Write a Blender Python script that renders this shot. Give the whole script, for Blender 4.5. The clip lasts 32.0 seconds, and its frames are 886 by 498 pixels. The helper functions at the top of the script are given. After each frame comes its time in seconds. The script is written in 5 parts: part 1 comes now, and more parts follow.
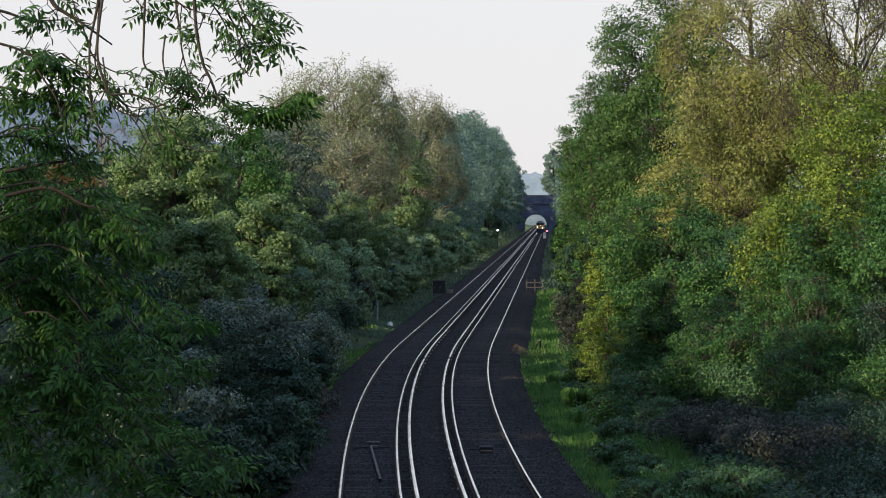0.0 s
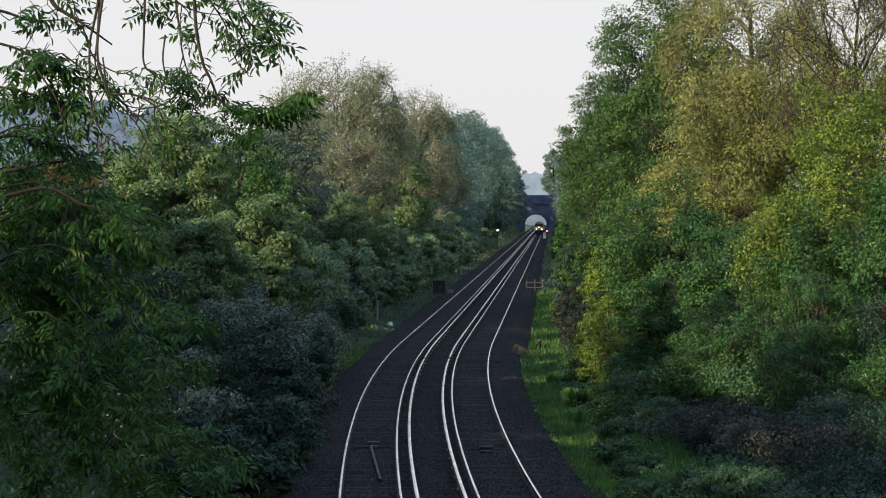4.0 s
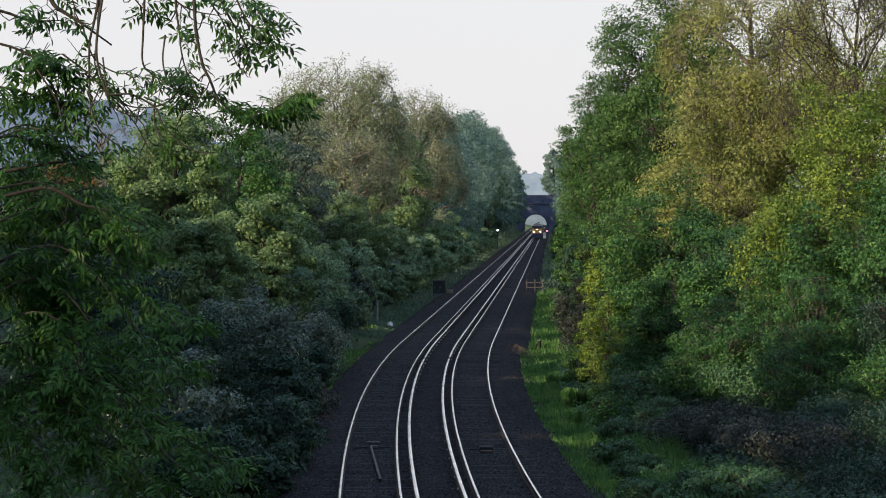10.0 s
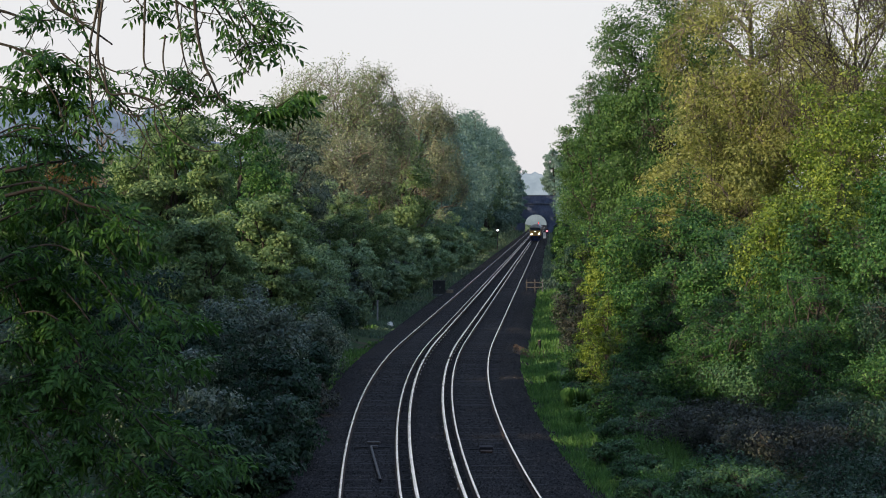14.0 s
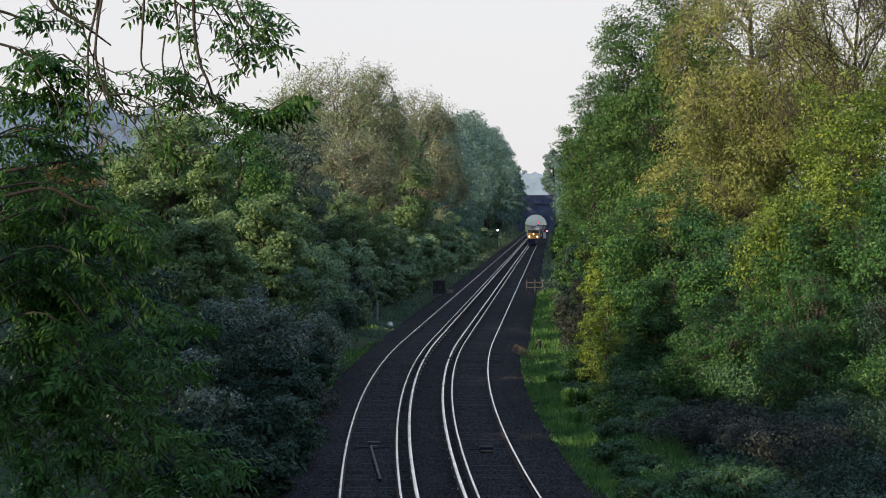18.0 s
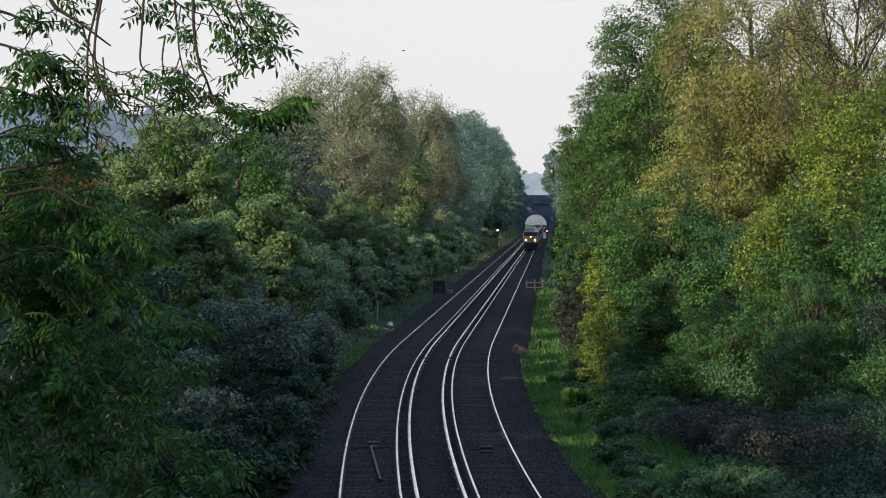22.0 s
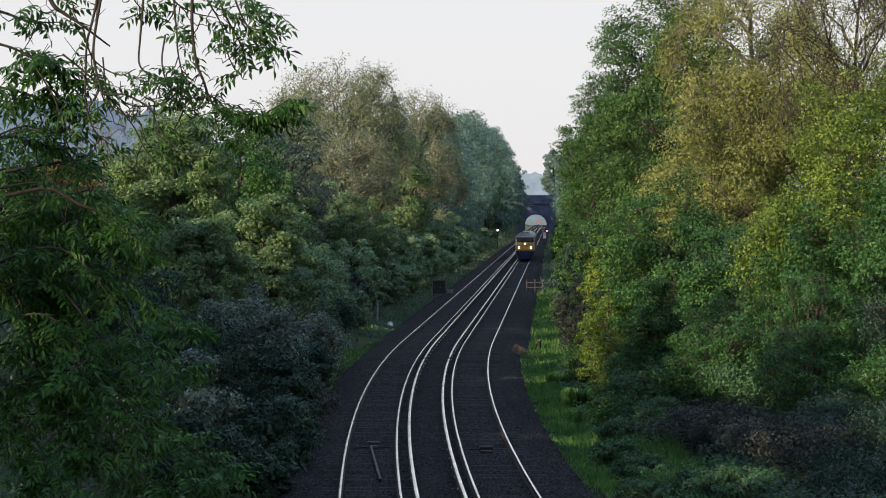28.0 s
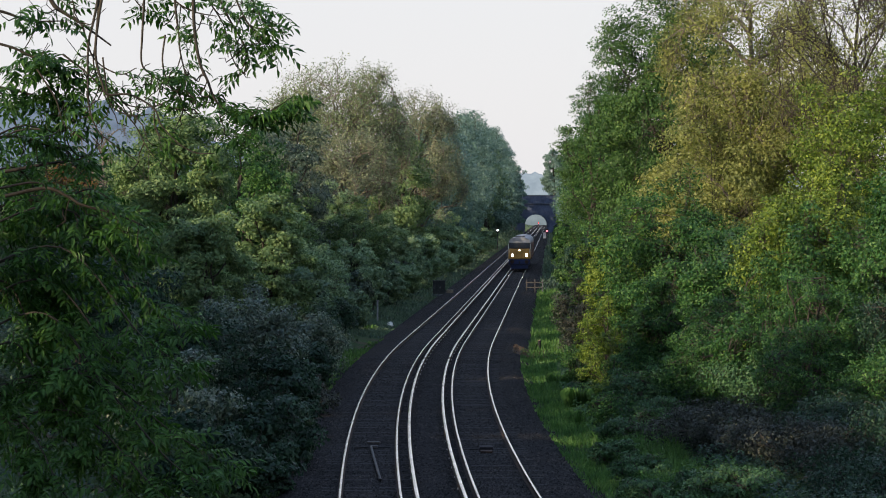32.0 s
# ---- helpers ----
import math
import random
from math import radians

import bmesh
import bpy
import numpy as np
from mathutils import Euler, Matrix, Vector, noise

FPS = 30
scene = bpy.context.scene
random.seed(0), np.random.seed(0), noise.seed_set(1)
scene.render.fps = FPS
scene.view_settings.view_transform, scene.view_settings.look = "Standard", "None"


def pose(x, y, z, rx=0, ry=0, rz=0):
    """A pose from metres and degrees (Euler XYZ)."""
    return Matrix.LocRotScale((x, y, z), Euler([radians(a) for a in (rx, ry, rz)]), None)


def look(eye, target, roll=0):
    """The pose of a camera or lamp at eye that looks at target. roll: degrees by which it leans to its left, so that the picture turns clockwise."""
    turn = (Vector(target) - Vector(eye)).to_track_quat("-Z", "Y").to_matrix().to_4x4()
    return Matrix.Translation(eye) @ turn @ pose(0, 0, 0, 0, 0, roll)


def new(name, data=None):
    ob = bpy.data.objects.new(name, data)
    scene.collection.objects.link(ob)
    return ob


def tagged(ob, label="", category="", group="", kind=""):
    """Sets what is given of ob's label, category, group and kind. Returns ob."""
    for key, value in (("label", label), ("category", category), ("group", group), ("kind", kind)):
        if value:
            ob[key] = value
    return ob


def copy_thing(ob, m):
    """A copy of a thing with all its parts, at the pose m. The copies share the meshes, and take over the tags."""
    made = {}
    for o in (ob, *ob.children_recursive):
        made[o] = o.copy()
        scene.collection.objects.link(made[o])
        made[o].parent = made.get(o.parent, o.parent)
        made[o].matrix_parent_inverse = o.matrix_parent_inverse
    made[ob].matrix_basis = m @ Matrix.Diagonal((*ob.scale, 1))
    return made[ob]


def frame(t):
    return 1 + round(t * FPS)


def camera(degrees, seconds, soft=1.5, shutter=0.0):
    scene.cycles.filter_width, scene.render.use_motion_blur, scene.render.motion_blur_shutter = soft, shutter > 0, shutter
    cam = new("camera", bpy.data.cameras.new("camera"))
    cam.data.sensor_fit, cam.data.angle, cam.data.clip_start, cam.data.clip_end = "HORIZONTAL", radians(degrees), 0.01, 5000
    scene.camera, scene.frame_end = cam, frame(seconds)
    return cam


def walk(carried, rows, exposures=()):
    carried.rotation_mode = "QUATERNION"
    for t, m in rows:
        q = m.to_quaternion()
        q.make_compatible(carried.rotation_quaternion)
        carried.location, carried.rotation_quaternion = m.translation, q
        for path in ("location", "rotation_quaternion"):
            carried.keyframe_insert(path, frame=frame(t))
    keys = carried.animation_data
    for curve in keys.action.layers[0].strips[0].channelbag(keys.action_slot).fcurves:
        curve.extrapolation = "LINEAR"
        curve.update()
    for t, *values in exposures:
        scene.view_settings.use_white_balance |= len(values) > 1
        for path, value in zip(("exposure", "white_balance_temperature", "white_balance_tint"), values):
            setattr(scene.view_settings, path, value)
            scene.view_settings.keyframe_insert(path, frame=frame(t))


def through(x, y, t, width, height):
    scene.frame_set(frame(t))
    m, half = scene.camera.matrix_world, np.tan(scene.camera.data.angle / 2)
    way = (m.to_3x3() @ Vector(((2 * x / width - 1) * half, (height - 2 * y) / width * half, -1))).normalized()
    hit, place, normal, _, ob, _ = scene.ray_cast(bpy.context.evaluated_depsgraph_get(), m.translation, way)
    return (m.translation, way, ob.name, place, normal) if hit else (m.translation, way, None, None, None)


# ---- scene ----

# ---------------------------------------------------------------- camera
EYE = 6.97
cam = camera(18.0, 32.0, soft=1.0)
VIEW = look((0, 0, EYE), (0, 1000, EYE - 13.13))
walk(cam, [(0.0, VIEW), (32.0, VIEW)], exposures=[(0.0, 0.5), (32.0, 0.5)])

# ---------------------------------------------------------------- light
SUN_TO = Vector((0.76, 0.57, -0.31)).normalized()      # way of the low evening sunlight
ELEV = math.asin(-SUN_TO.z)
AZIM = math.atan2(-SUN_TO.x, -SUN_TO.y)
world = bpy.data.worlds.new("evening_sky")
scene.world = world
world.use_nodes = True
wn, wl = world.node_tree.nodes, world.node_tree.links
sky = wn.new("ShaderNodeTexSky")
sky.sky_type = "NISHITA"
sky.sun_disc = False
sky.sun_elevation = ELEV
sky.sun_rotation = AZIM % (2 * math.pi)
sky.air_density, sky.dust_density, sky.ozone_density = 1.2, 1.0, 2.5
hazed = wn.new("ShaderNodeMixRGB")                      # thin even cloud veils the clear sky
wl.new(sky.outputs[0], hazed.inputs[1])
way = wn.new("ShaderNodeTexCoord")                      # the veil is white low down and bluer overhead
rise = wn.new("ShaderNodeSeparateXYZ")
wl.new(way.outputs["Generated"], rise.inputs[0])
veil = wn.new("ShaderNodeValToRGB")
veil.color_ramp.elements[0].position, veil.color_ramp.elements[0].color = 0.12, (0.705, 0.695, 0.725, 1)
veil.color_ramp.elements[1].position, veil.color_ramp.elements[1].color = 0.75, (0.56, 0.78, 1.26, 1)
wl.new(rise.outputs["Z"], veil.inputs[0])
thick = wn.new("ShaderNodeValToRGB")                     # and thins out upwards
thick.color_ramp.elements[0].position, thick.color_ramp.elements[0].color = 0.12, (0.85, 0.85, 0.85, 1)
thick.color_ramp.elements[1].position, thick.color_ramp.elements[1].color = 0.5, (0.52, 0.52, 0.52, 1)
wl.new(rise.outputs["Z"], thick.inputs[0])
wl.new(thick.outputs[0], hazed.inputs[0])
lift = wn.new("ShaderNodeMixRGB")
lift.blend_type = "MULTIPLY"
lift.inputs[0].default_value = 1.0
lift.inputs[2].default_value = (10, 10, 10, 1)
wl.new(veil.outputs[0], lift.inputs[1])
wl.new(lift.outputs[0], hazed.inputs[2])
bg = wn["Background"]
bg.inputs["Strength"].default_value = 0.091
wl.new(hazed.outputs[0], bg.inputs["Color"])
sun = new("sun", bpy.data.lights.new("sun", "SUN"))
sun.data.energy, sun.data.angle, sun.data.color = 5.0, radians(1.0), (1.0, 0.82, 0.56)
sun.matrix_world = look((-60, -40, 60), Vector((-60, -40, 60)) + SUN_TO)


# ---------------------------------------------------------------- materials
def material(name, base, rough=0.8, metal=0.0, spec=0.3):
    m = bpy.data.materials.new(name)
    m.use_nodes = True
    b = m.node_tree.nodes["Principled BSDF"]
    b.inputs["Base Color"].default_value = (*base, 1)
    b.inputs["Roughness"].default_value = rough
    b.inputs["Metallic"].default_value = metal
    b.inputs["Specular IOR Level"].default_value = spec
    return m


def ramp(nt, source, stops):
    r = nt.nodes.new("ShaderNodeValToRGB")
    e = r.color_ramp.elements
    e[0].position, e[0].color = stops[0][0], (*stops[0][1], 1)
    e[1].position, e[1].color = stops[-1][0], (*stops[-1][1], 1)
    for p, c in stops[1:-1]:
        k = e.new(p)
        k.color = (*c, 1)
    nt.links.new(source, r.inputs[0])
    return r.outputs[0]


def noise_fac(nt, scale, detail=6.0, coord="Object", stretch=None, rough=0.6):
    tc = nt.nodes.new("ShaderNodeTexCoord")
    n = nt.nodes.new("ShaderNodeTexNoise")
    n.inputs["Scale"].default_value = scale
    n.inputs["Detail"].default_value = detail
    n.inputs["Roughness"].default_value = rough
    out = tc.outputs[coord]
    if stretch:
        mp = nt.nodes.new("ShaderNodeMapping")
        mp.inputs["Scale"].default_value = stretch
        nt.links.new(out, mp.inputs[0])
        out = mp.outputs[0]
    nt.links.new(out, n.inputs["Vector"])
    return n.outputs["Fac"]


def mixed(nt, fac, a, b, mode="MIX"):
    m = nt.nodes.new("ShaderNodeMixRGB")
    m.blend_type = mode
    for sock, v in zip(m.inputs, (fac, a, b)):
        if hasattr(v, "links"):
            nt.links.new(v, sock)
        else:
            sock.default_value = v if isinstance(v, float) else (*v, 1)
    return m.outputs[0]


def bumped(nt, height, dist, strength=1.0):
    b = nt.nodes.new("ShaderNodeBump")
    b.inputs["Strength"].default_value = strength
    b.inputs["Distance"].default_value = dist
    nt.links.new(height, b.inputs["Height"])
    nt.links.new(b.outputs[0], nt.nodes["Principled BSDF"].inputs["Normal"])


def grained(name, dark, light, scale, rough=0.85, bump=0.01, metal=0.0, stretch=None, spots=None):
    """A surface with fine grain and larger stains."""
    m = material(name, light, rough, metal)
    nt = m.node_tree
    fine = noise_fac(nt, scale, 8.0, stretch=stretch)
    col = ramp(nt, fine, [(0.3, dark), (0.7, light)])
    big = noise_fac(nt, scale * 0.13, 4.0)
    tone = ramp(nt, big, [(0.35, (0.62, 0.62, 0.62)), (0.65, (1.15, 1.12, 1.08))])
    col = mixed(nt, 1.0, col, tone, "MULTIPLY")
    nt.links.new(col, nt.nodes["Principled BSDF"].inputs["Base Color"])
    if bump:
        bumped(nt, fine, bump)
    return m


def leafy(name, a, b, c, through=0.35, rough=0.5, patch=0.5, spec=0.22):
    """Leaves: each blade takes its own tint between a, b and c, with drifts of tint through the crown."""
    m = bpy.data.materials.new(name)
    m.use_nodes = True
    nt = m.node_tree
    p = nt.nodes["Principled BSDF"]
    a, b, c = ([v * 1.15 for v in k] for k in (a, b, c))
    geo = nt.nodes.new("ShaderNodeNewGeometry")
    each = ramp(nt, geo.outputs["Random Per Island"], [(0.0, a), (0.55, b), (1.0, c)])
    drift = ramp(nt, noise_fac(nt, patch, 3.0), [(0.35, (0.68, 0.74, 0.74)), (0.65, (1.25, 1.18, 1.02))])
    col = mixed(nt, 1.0, each, drift, "MULTIPLY")
    nt.links.new(col, p.inputs["Base Color"])
    p.inputs["Roughness"].default_value = rough
    p.inputs["Specular IOR Level"].default_value = spec
    tr = nt.nodes.new("ShaderNodeBsdfTranslucent")
    warm = mixed(nt, 1.0, col, (1.05, 1.22, 0.72), "MULTIPLY")
    nt.links.new(warm, tr.inputs["Color"])
    mx = nt.nodes.new("ShaderNodeMixShader")
    mx.inputs[0].default_value = through
    nt.links.new(p.outputs[0], mx.inputs[1])
    nt.links.new(tr.outputs[0], mx.inputs[2])
    nt.links.new(mx.outputs[0], nt.nodes["Material Output"].inputs["Surface"])
    return m


def glowing(name, colour, strength):
    m = bpy.data.materials.new(name)
    m.use_nodes = True
    nt = m.node_tree
    e = nt.nodes.new("ShaderNodeEmission")
    e.inputs[0].default_value = (*colour, 1)
    e.inputs[1].default_value = strength
    nt.links.new(e.outputs[0], nt.nodes["Material Output"].inputs["Surface"])
    return m


def ballast_material():
    m = material("ballast_stone", (0.05, 0.047, 0.045), 0.95, spec=0.15)
    nt = m.node_tree
    tc = nt.nodes.new("ShaderNodeTexCoord")
    v = nt.nodes.new("ShaderNodeTexVoronoi")
    v.inputs["Scale"].default_value = 16.0
    nt.links.new(tc.outputs["Object"], v.inputs["Vector"])
    sep = nt.nodes.new("ShaderNodeSeparateColor")
    nt.links.new(v.outputs["Color"], sep.inputs[0])
    col = ramp(nt, sep.outputs[0], [(0.0, (0.007, 0.0066, 0.0072)), (0.75, (0.016, 0.0150, 0.0158)), (1.0, (0.054, 0.050, 0.050))])
    drift = ramp(nt, noise_fac(nt, 0.35, 6.0), [(0.3, (0.42, 0.40, 0.43)), (0.5, (0.66, 0.64, 0.68)), (0.74, (1.0, 0.93, 0.88))])
    col = mixed(nt, 1.0, col, drift, "MULTIPLY")
    nt.links.new(col, nt.nodes["Principled BSDF"].inputs["Base Color"])
    bumped(nt, v.outputs["Distance"], 0.05)
    return m


def ground_material():
    m = material("bank_soil_and_grass", (0.05, 0.08, 0.03), 0.95, spec=0.1)
    nt = m.node_tree
    fine = noise_fac(nt, 5.0, 9.0)
    big = noise_fac(nt, 0.45, 5.0)
    grass = ramp(nt, fine, [(0.3, (0.02, 0.038, 0.015)), (0.7, (0.045, 0.082, 0.026))])
    soil = ramp(nt, fine, [(0.3, (0.035, 0.028, 0.02)), (0.7, (0.085, 0.065, 0.045))])
    f = ramp(nt, big, [(0.5, (0, 0, 0)), (0.62, (1, 1, 1))])
    col = mixed(nt, f, grass, soil)
    nt.links.new(col, nt.nodes["Principled BSDF"].inputs["Base Color"])
    bumped(nt, fine, 0.12)
    return m


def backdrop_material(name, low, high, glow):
    """Far wooded hills in the evening air: a plain far backdrop, its haze put into a glowing colour."""
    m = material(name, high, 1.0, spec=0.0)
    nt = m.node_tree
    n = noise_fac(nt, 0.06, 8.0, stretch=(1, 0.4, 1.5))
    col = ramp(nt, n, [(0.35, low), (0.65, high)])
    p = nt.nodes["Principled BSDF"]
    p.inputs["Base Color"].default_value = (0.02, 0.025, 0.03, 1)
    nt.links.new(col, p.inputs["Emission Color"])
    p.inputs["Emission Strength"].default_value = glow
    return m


BALLAST = ballast_material()
GROUND = ground_material()
STEEL = grained("polished_rail_steel", (0.84, 0.84, 0.84), (0.95, 0.95, 0.95), 3.0, rough=0.2, bump=0, metal=1.0)
RUST = grained("rusted_rail_side", (0.022, 0.014, 0.011), (0.06, 0.036, 0.025), 18.0, rough=0.9, bump=0.004)
SLEEPER = grained("dark_oiled_sleeper", (0.008, 0.008, 0.010), (0.019, 0.019, 0.022), 14.0, rough=0.9, bump=0.01, stretch=(1, 5, 5))
POT = material("porcelain", (0.55, 0.53, 0.48), 0.35)
BARK = grained("bark", (0.026, 0.023, 0.020), (0.085, 0.074, 0.062), 9.0, bump=0.03, stretch=(3, 3, 0.6))
PALE_BARK = grained("pale_bark", (0.10, 0.085, 0.07), (0.23, 0.20, 0.165), 9.0, bump=0.02, stretch=(3, 3, 0.6))
# the blue of distance haze is put into the brick colour
BRICK = grained("hazed_blue_brick", (0.070, 0.090, 0.150), (0.110, 0.135, 0.205), 2.5, bump=0.02)
STONE = grained("weathered_stone", (0.07, 0.08, 0.10), (0.14, 0.15, 0.17), 3.0, bump=0.01)
CABINET = grained("dark_painted_steel_box", (0.014, 0.017, 0.018), (0.035, 0.04, 0.04), 4.0, rough=0.6, bump=0)
POST_GREY = grained("galvanised_steel", (0.22, 0.23, 0.24), (0.36, 0.37, 0.38), 20.0, rough=0.55, bump=0)
WHITE_PAINT = grained("weathered_white_paint", (0.55, 0.55, 0.52), (0.78, 0.78, 0.75), 12.0, rough=0.6, bump=0)
TIMBER = grained("weathered_timber", (0.10, 0.08, 0.055), (0.26, 0.21, 0.15), 10.0, bump=0.006, stretch=(1, 8, 8))
BLACK = grained("black_enamel", (0.012, 0.012, 0.013), (0.03, 0.03, 0.031), 6.0, rough=0.5, bump=0)

LEAF_MAPLE = leafy("leaf_sycamore", (0.022, 0.056, 0.018), (0.047, 0.100, 0.029), (0.092, 0.158, 0.046), 0.3)
LEAF_OLIVE = leafy("leaf_young_oak", (0.105, 0.118, 0.038), (0.172, 0.19, 0.064), (0.26, 0.275, 0.108), 0.36)
# tones lifted on the left bank to stand in for haze
LEAF_ELDER = leafy("leaf_elder", (0.052, 0.098, 0.046), (0.108, 0.175, 0.078), (0.19, 0.255, 0.115), 0.3)
LEAF_HAW = leafy("leaf_hawthorn", (0.011, 0.042, 0.014), (0.032, 0.092, 0.027), (0.094, 0.180, 0.050), 0.3)
# yellow of the low sun is put into these leaves
LEAF_YEL = leafy("leaf_sunlit_yellow", (0.034, 0.066, 0.011), (0.092, 0.145, 0.023), (0.20, 0.25, 0.047), 0.3)
# deep shade and its blue cast are put into this colour
LEAF_DARK = leafy("leaf_shade_dark", (0.009, 0.026, 0.017), (0.018, 0.045, 0.028), (0.038, 0.078, 0.045), 0.2)
LEAF_IVY = leafy("leaf_ivy", (0.020, 0.055, 0.026), (0.042, 0.098, 0.042), (0.085, 0.155, 0.070), 0.2)
# palest tone stands in for sunlit speckles on the leaves
LEAF_GREY = leafy("leaf_grey_willow", (0.034, 0.060, 0.046), (0.066, 0.100, 0.076), (0.165, 0.20, 0.15), 0.25, rough=0.38, spec=0.4)
# bronze leaves, made paler in place of haze
LEAF_BROWN = leafy("leaf_bronze_poplar", (0.105, 0.128, 0.085), (0.165, 0.188, 0.128), (0.245, 0.262, 0.185), 0.3)
LEAF_POPLAR = leafy("leaf_grey_poplar", (0.105, 0.140, 0.078), (0.160, 0.200, 0.112), (0.235, 0.275, 0.165), 0.3)
# blue-grey of distance haze is put into these leaf tones
LEAF_FAR = leafy("leaf_far_hazed", (0.078, 0.140, 0.138), (0.120, 0.190, 0.184), (0.175, 0.250, 0.236), 0.3)
# lighter tones stand in for haze over the farther shrubs
LEAF_HAZED = leafy("leaf_hazed_shrub", (0.105, 0.168, 0.105), (0.165, 0.245, 0.145), (0.25, 0.325, 0.19), 0.3)
LEAF_LIME = leafy("leaf_lime", (0.075, 0.13, 0.088), (0.12, 0.185, 0.118), (0.18, 0.245, 0.152), 0.3)
LEAF_ASH = leafy("leaf_ash", (0.020, 0.056, 0.013), (0.035, 0.094, 0.020), (0.064, 0.138, 0.032), 0.36, rough=0.45)
LEAF_RUST = leafy("leaf_copper", (0.10, 0.055, 0.025), (0.16, 0.085, 0.04), (0.22, 0.13, 0.06))
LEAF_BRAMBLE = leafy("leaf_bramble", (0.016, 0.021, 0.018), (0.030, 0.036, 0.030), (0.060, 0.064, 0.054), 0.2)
GRASS = leafy("grass_blade", (0.042, 0.092, 0.028), (0.068, 0.148, 0.042), (0.105, 0.195, 0.062), 0.3)
# far copy of the grass, greyed and paled to carry the haze
FAR_GRASS = leafy("hazed_grass", (0.050, 0.085, 0.065), (0.075, 0.115, 0.085), (0.110, 0.155, 0.115), 0.2)
DRY = leafy("dry_bracken", (0.06, 0.036, 0.024), (0.10, 0.062, 0.04), (0.15, 0.10, 0.06))


# ---------------------------------------------------------------- mesh helpers
def mesh_of(name, verts, faces, mats, smooth=False, index=None):
    """A mesh from arrays of corners and faces (all of one corner count, or a plain list)."""
    me = bpy.data.meshes.new(name)
    if isinstance(faces, np.ndarray):
        verts = np.asarray(verts, dtype=np.float32)
        n, k = faces.shape
        me.vertices.add(len(verts))
        me.vertices.foreach_set("co", verts.ravel())
        me.loops.add(n * k)
        me.loops.foreach_set("vertex_index", faces.astype(np.int32).ravel())
        me.polygons.add(n)
        me.polygons.foreach_set("loop_start", np.arange(0, n * k, k, dtype=np.int32))
        me.update(calc_edges=True)
    else:
        me.from_pydata([tuple(v) for v in verts], [], faces)
    for m in mats if isinstance(mats, (list, tuple)) else [mats]:
        me.materials.append(m)
    if index is not None:
        me.polygons.foreach_set("material_index", np.asarray(index, dtype=np.int32))
    if smooth:
        me.polygons.foreach_set("use_smooth", np.ones(len(me.polygons), dtype=bool))
    return me


def part(name, bm, mat, parent, label=""):
    """Links a bmesh, or a finished mesh, as one mesh object under a thing or a part."""
    if isinstance(bm, bmesh.types.BMesh):
        me = bpy.data.meshes.new(name)
        bm.to_mesh(me)
        bm.free()
        me.materials.append(mat)
    else:
        me = bm
    ob = new(name, me)
    ob.parent = parent
    if label:
        ob["label"] = label
    return ob


def box(w, d, h, at=(0, 0, 0), bevel=0.0, turn=None, bm=None):
    """A box with its middle at the given place and bevelled edges."""
    bm = bm or bmesh.new()
    m = Matrix.Translation(at) @ (turn or Matrix()) @ Matrix.Diagonal((w, d, h, 1))
    made = bmesh.ops.create_cube(bm, size=1.0, matrix=m)
    if bevel:
        edges = list({e for v in made["verts"] for e in v.link_edges})
        bmesh.ops.bevel(bm, geom=edges, offset=bevel, segments=2, affect="EDGES", profile=0.5)
    return bm


def rod(a, b, r0, r1=None, sides=10, bm=None):
    bm = bm or bmesh.new()
    a, b = Vector(a), Vector(b)
    m = Matrix.Translation((a + b) / 2) @ (b - a).to_track_quat("Z", "Y").to_matrix().to_4x4()
    bmesh.ops.create_cone(bm, cap_ends=True, segments=sides, radius1=r0, radius2=r0 if r1 is None else r1, depth=(b - a).length, matrix=m)
    return bm


class Tubes:
    """Gathers bent, tapered tubes for one mesh."""

    def __init__(self):
        self.v, self.f, self.n = [], [], 0

    def add(self, pts, r0, r1, sides=5):
        pts = np.asarray(pts, dtype=float)
        k = len(pts)
        tan = np.gradient(pts, axis=0)
        tan /= np.linalg.norm(tan, axis=1)[:, None] + 1e-9
        ref = np.array([0.31, 0.95, 0.05]) if abs(tan[0][2]) > 0.5 else np.array([0.05, 0.1, 1.0])
        u = np.cross(tan, ref)
        u /= np.linalg.norm(u, axis=1)[:, None] + 1e-9
        w = np.cross(tan, u)
        rad = np.linspace(r0, r1, k)
        a = np.arange(sides) * 2 * np.pi / sides
        ring = pts[:, None] + rad[:, None, None] * (np.cos(a)[None, :, None] * u[:, None] + np.sin(a)[None, :, None] * w[:, None])
        self.v.append(ring.reshape(-1, 3))
        i, j = np.meshgrid(np.arange(k - 1), np.arange(sides), indexing="ij")
        q = np.stack([i * sides + j, i * sides + (j + 1) % sides, (i + 1) * sides + (j + 1) % sides, (i + 1) * sides + j], -1).reshape(-1, 4)
        self.f.append(q + self.n)
        self.n += k * sides

    def mesh(self, name, mat):
        return mesh_of(name, np.concatenate(self.v), np.concatenate(self.f), mat, smooth=True)


def bend(a, b, sag, steps, rng, wob=0.0):
    """Points of a bent limb from a to b that bows upwards by sag."""
    t = np.linspace(0, 1, steps)[:, None]
    p = np.asarray(a) * (1 - t) + np.asarray(b) * t
    p[:, 2] += sag * np.sin(t[:, 0] * np.pi)
    if wob:
        p[1:-1] += rng.normal(0, wob, (steps - 2, 3))
    return p


def unit(v):
    return v / (np.linalg.norm(v, axis=-1, keepdims=True) + 1e-9)


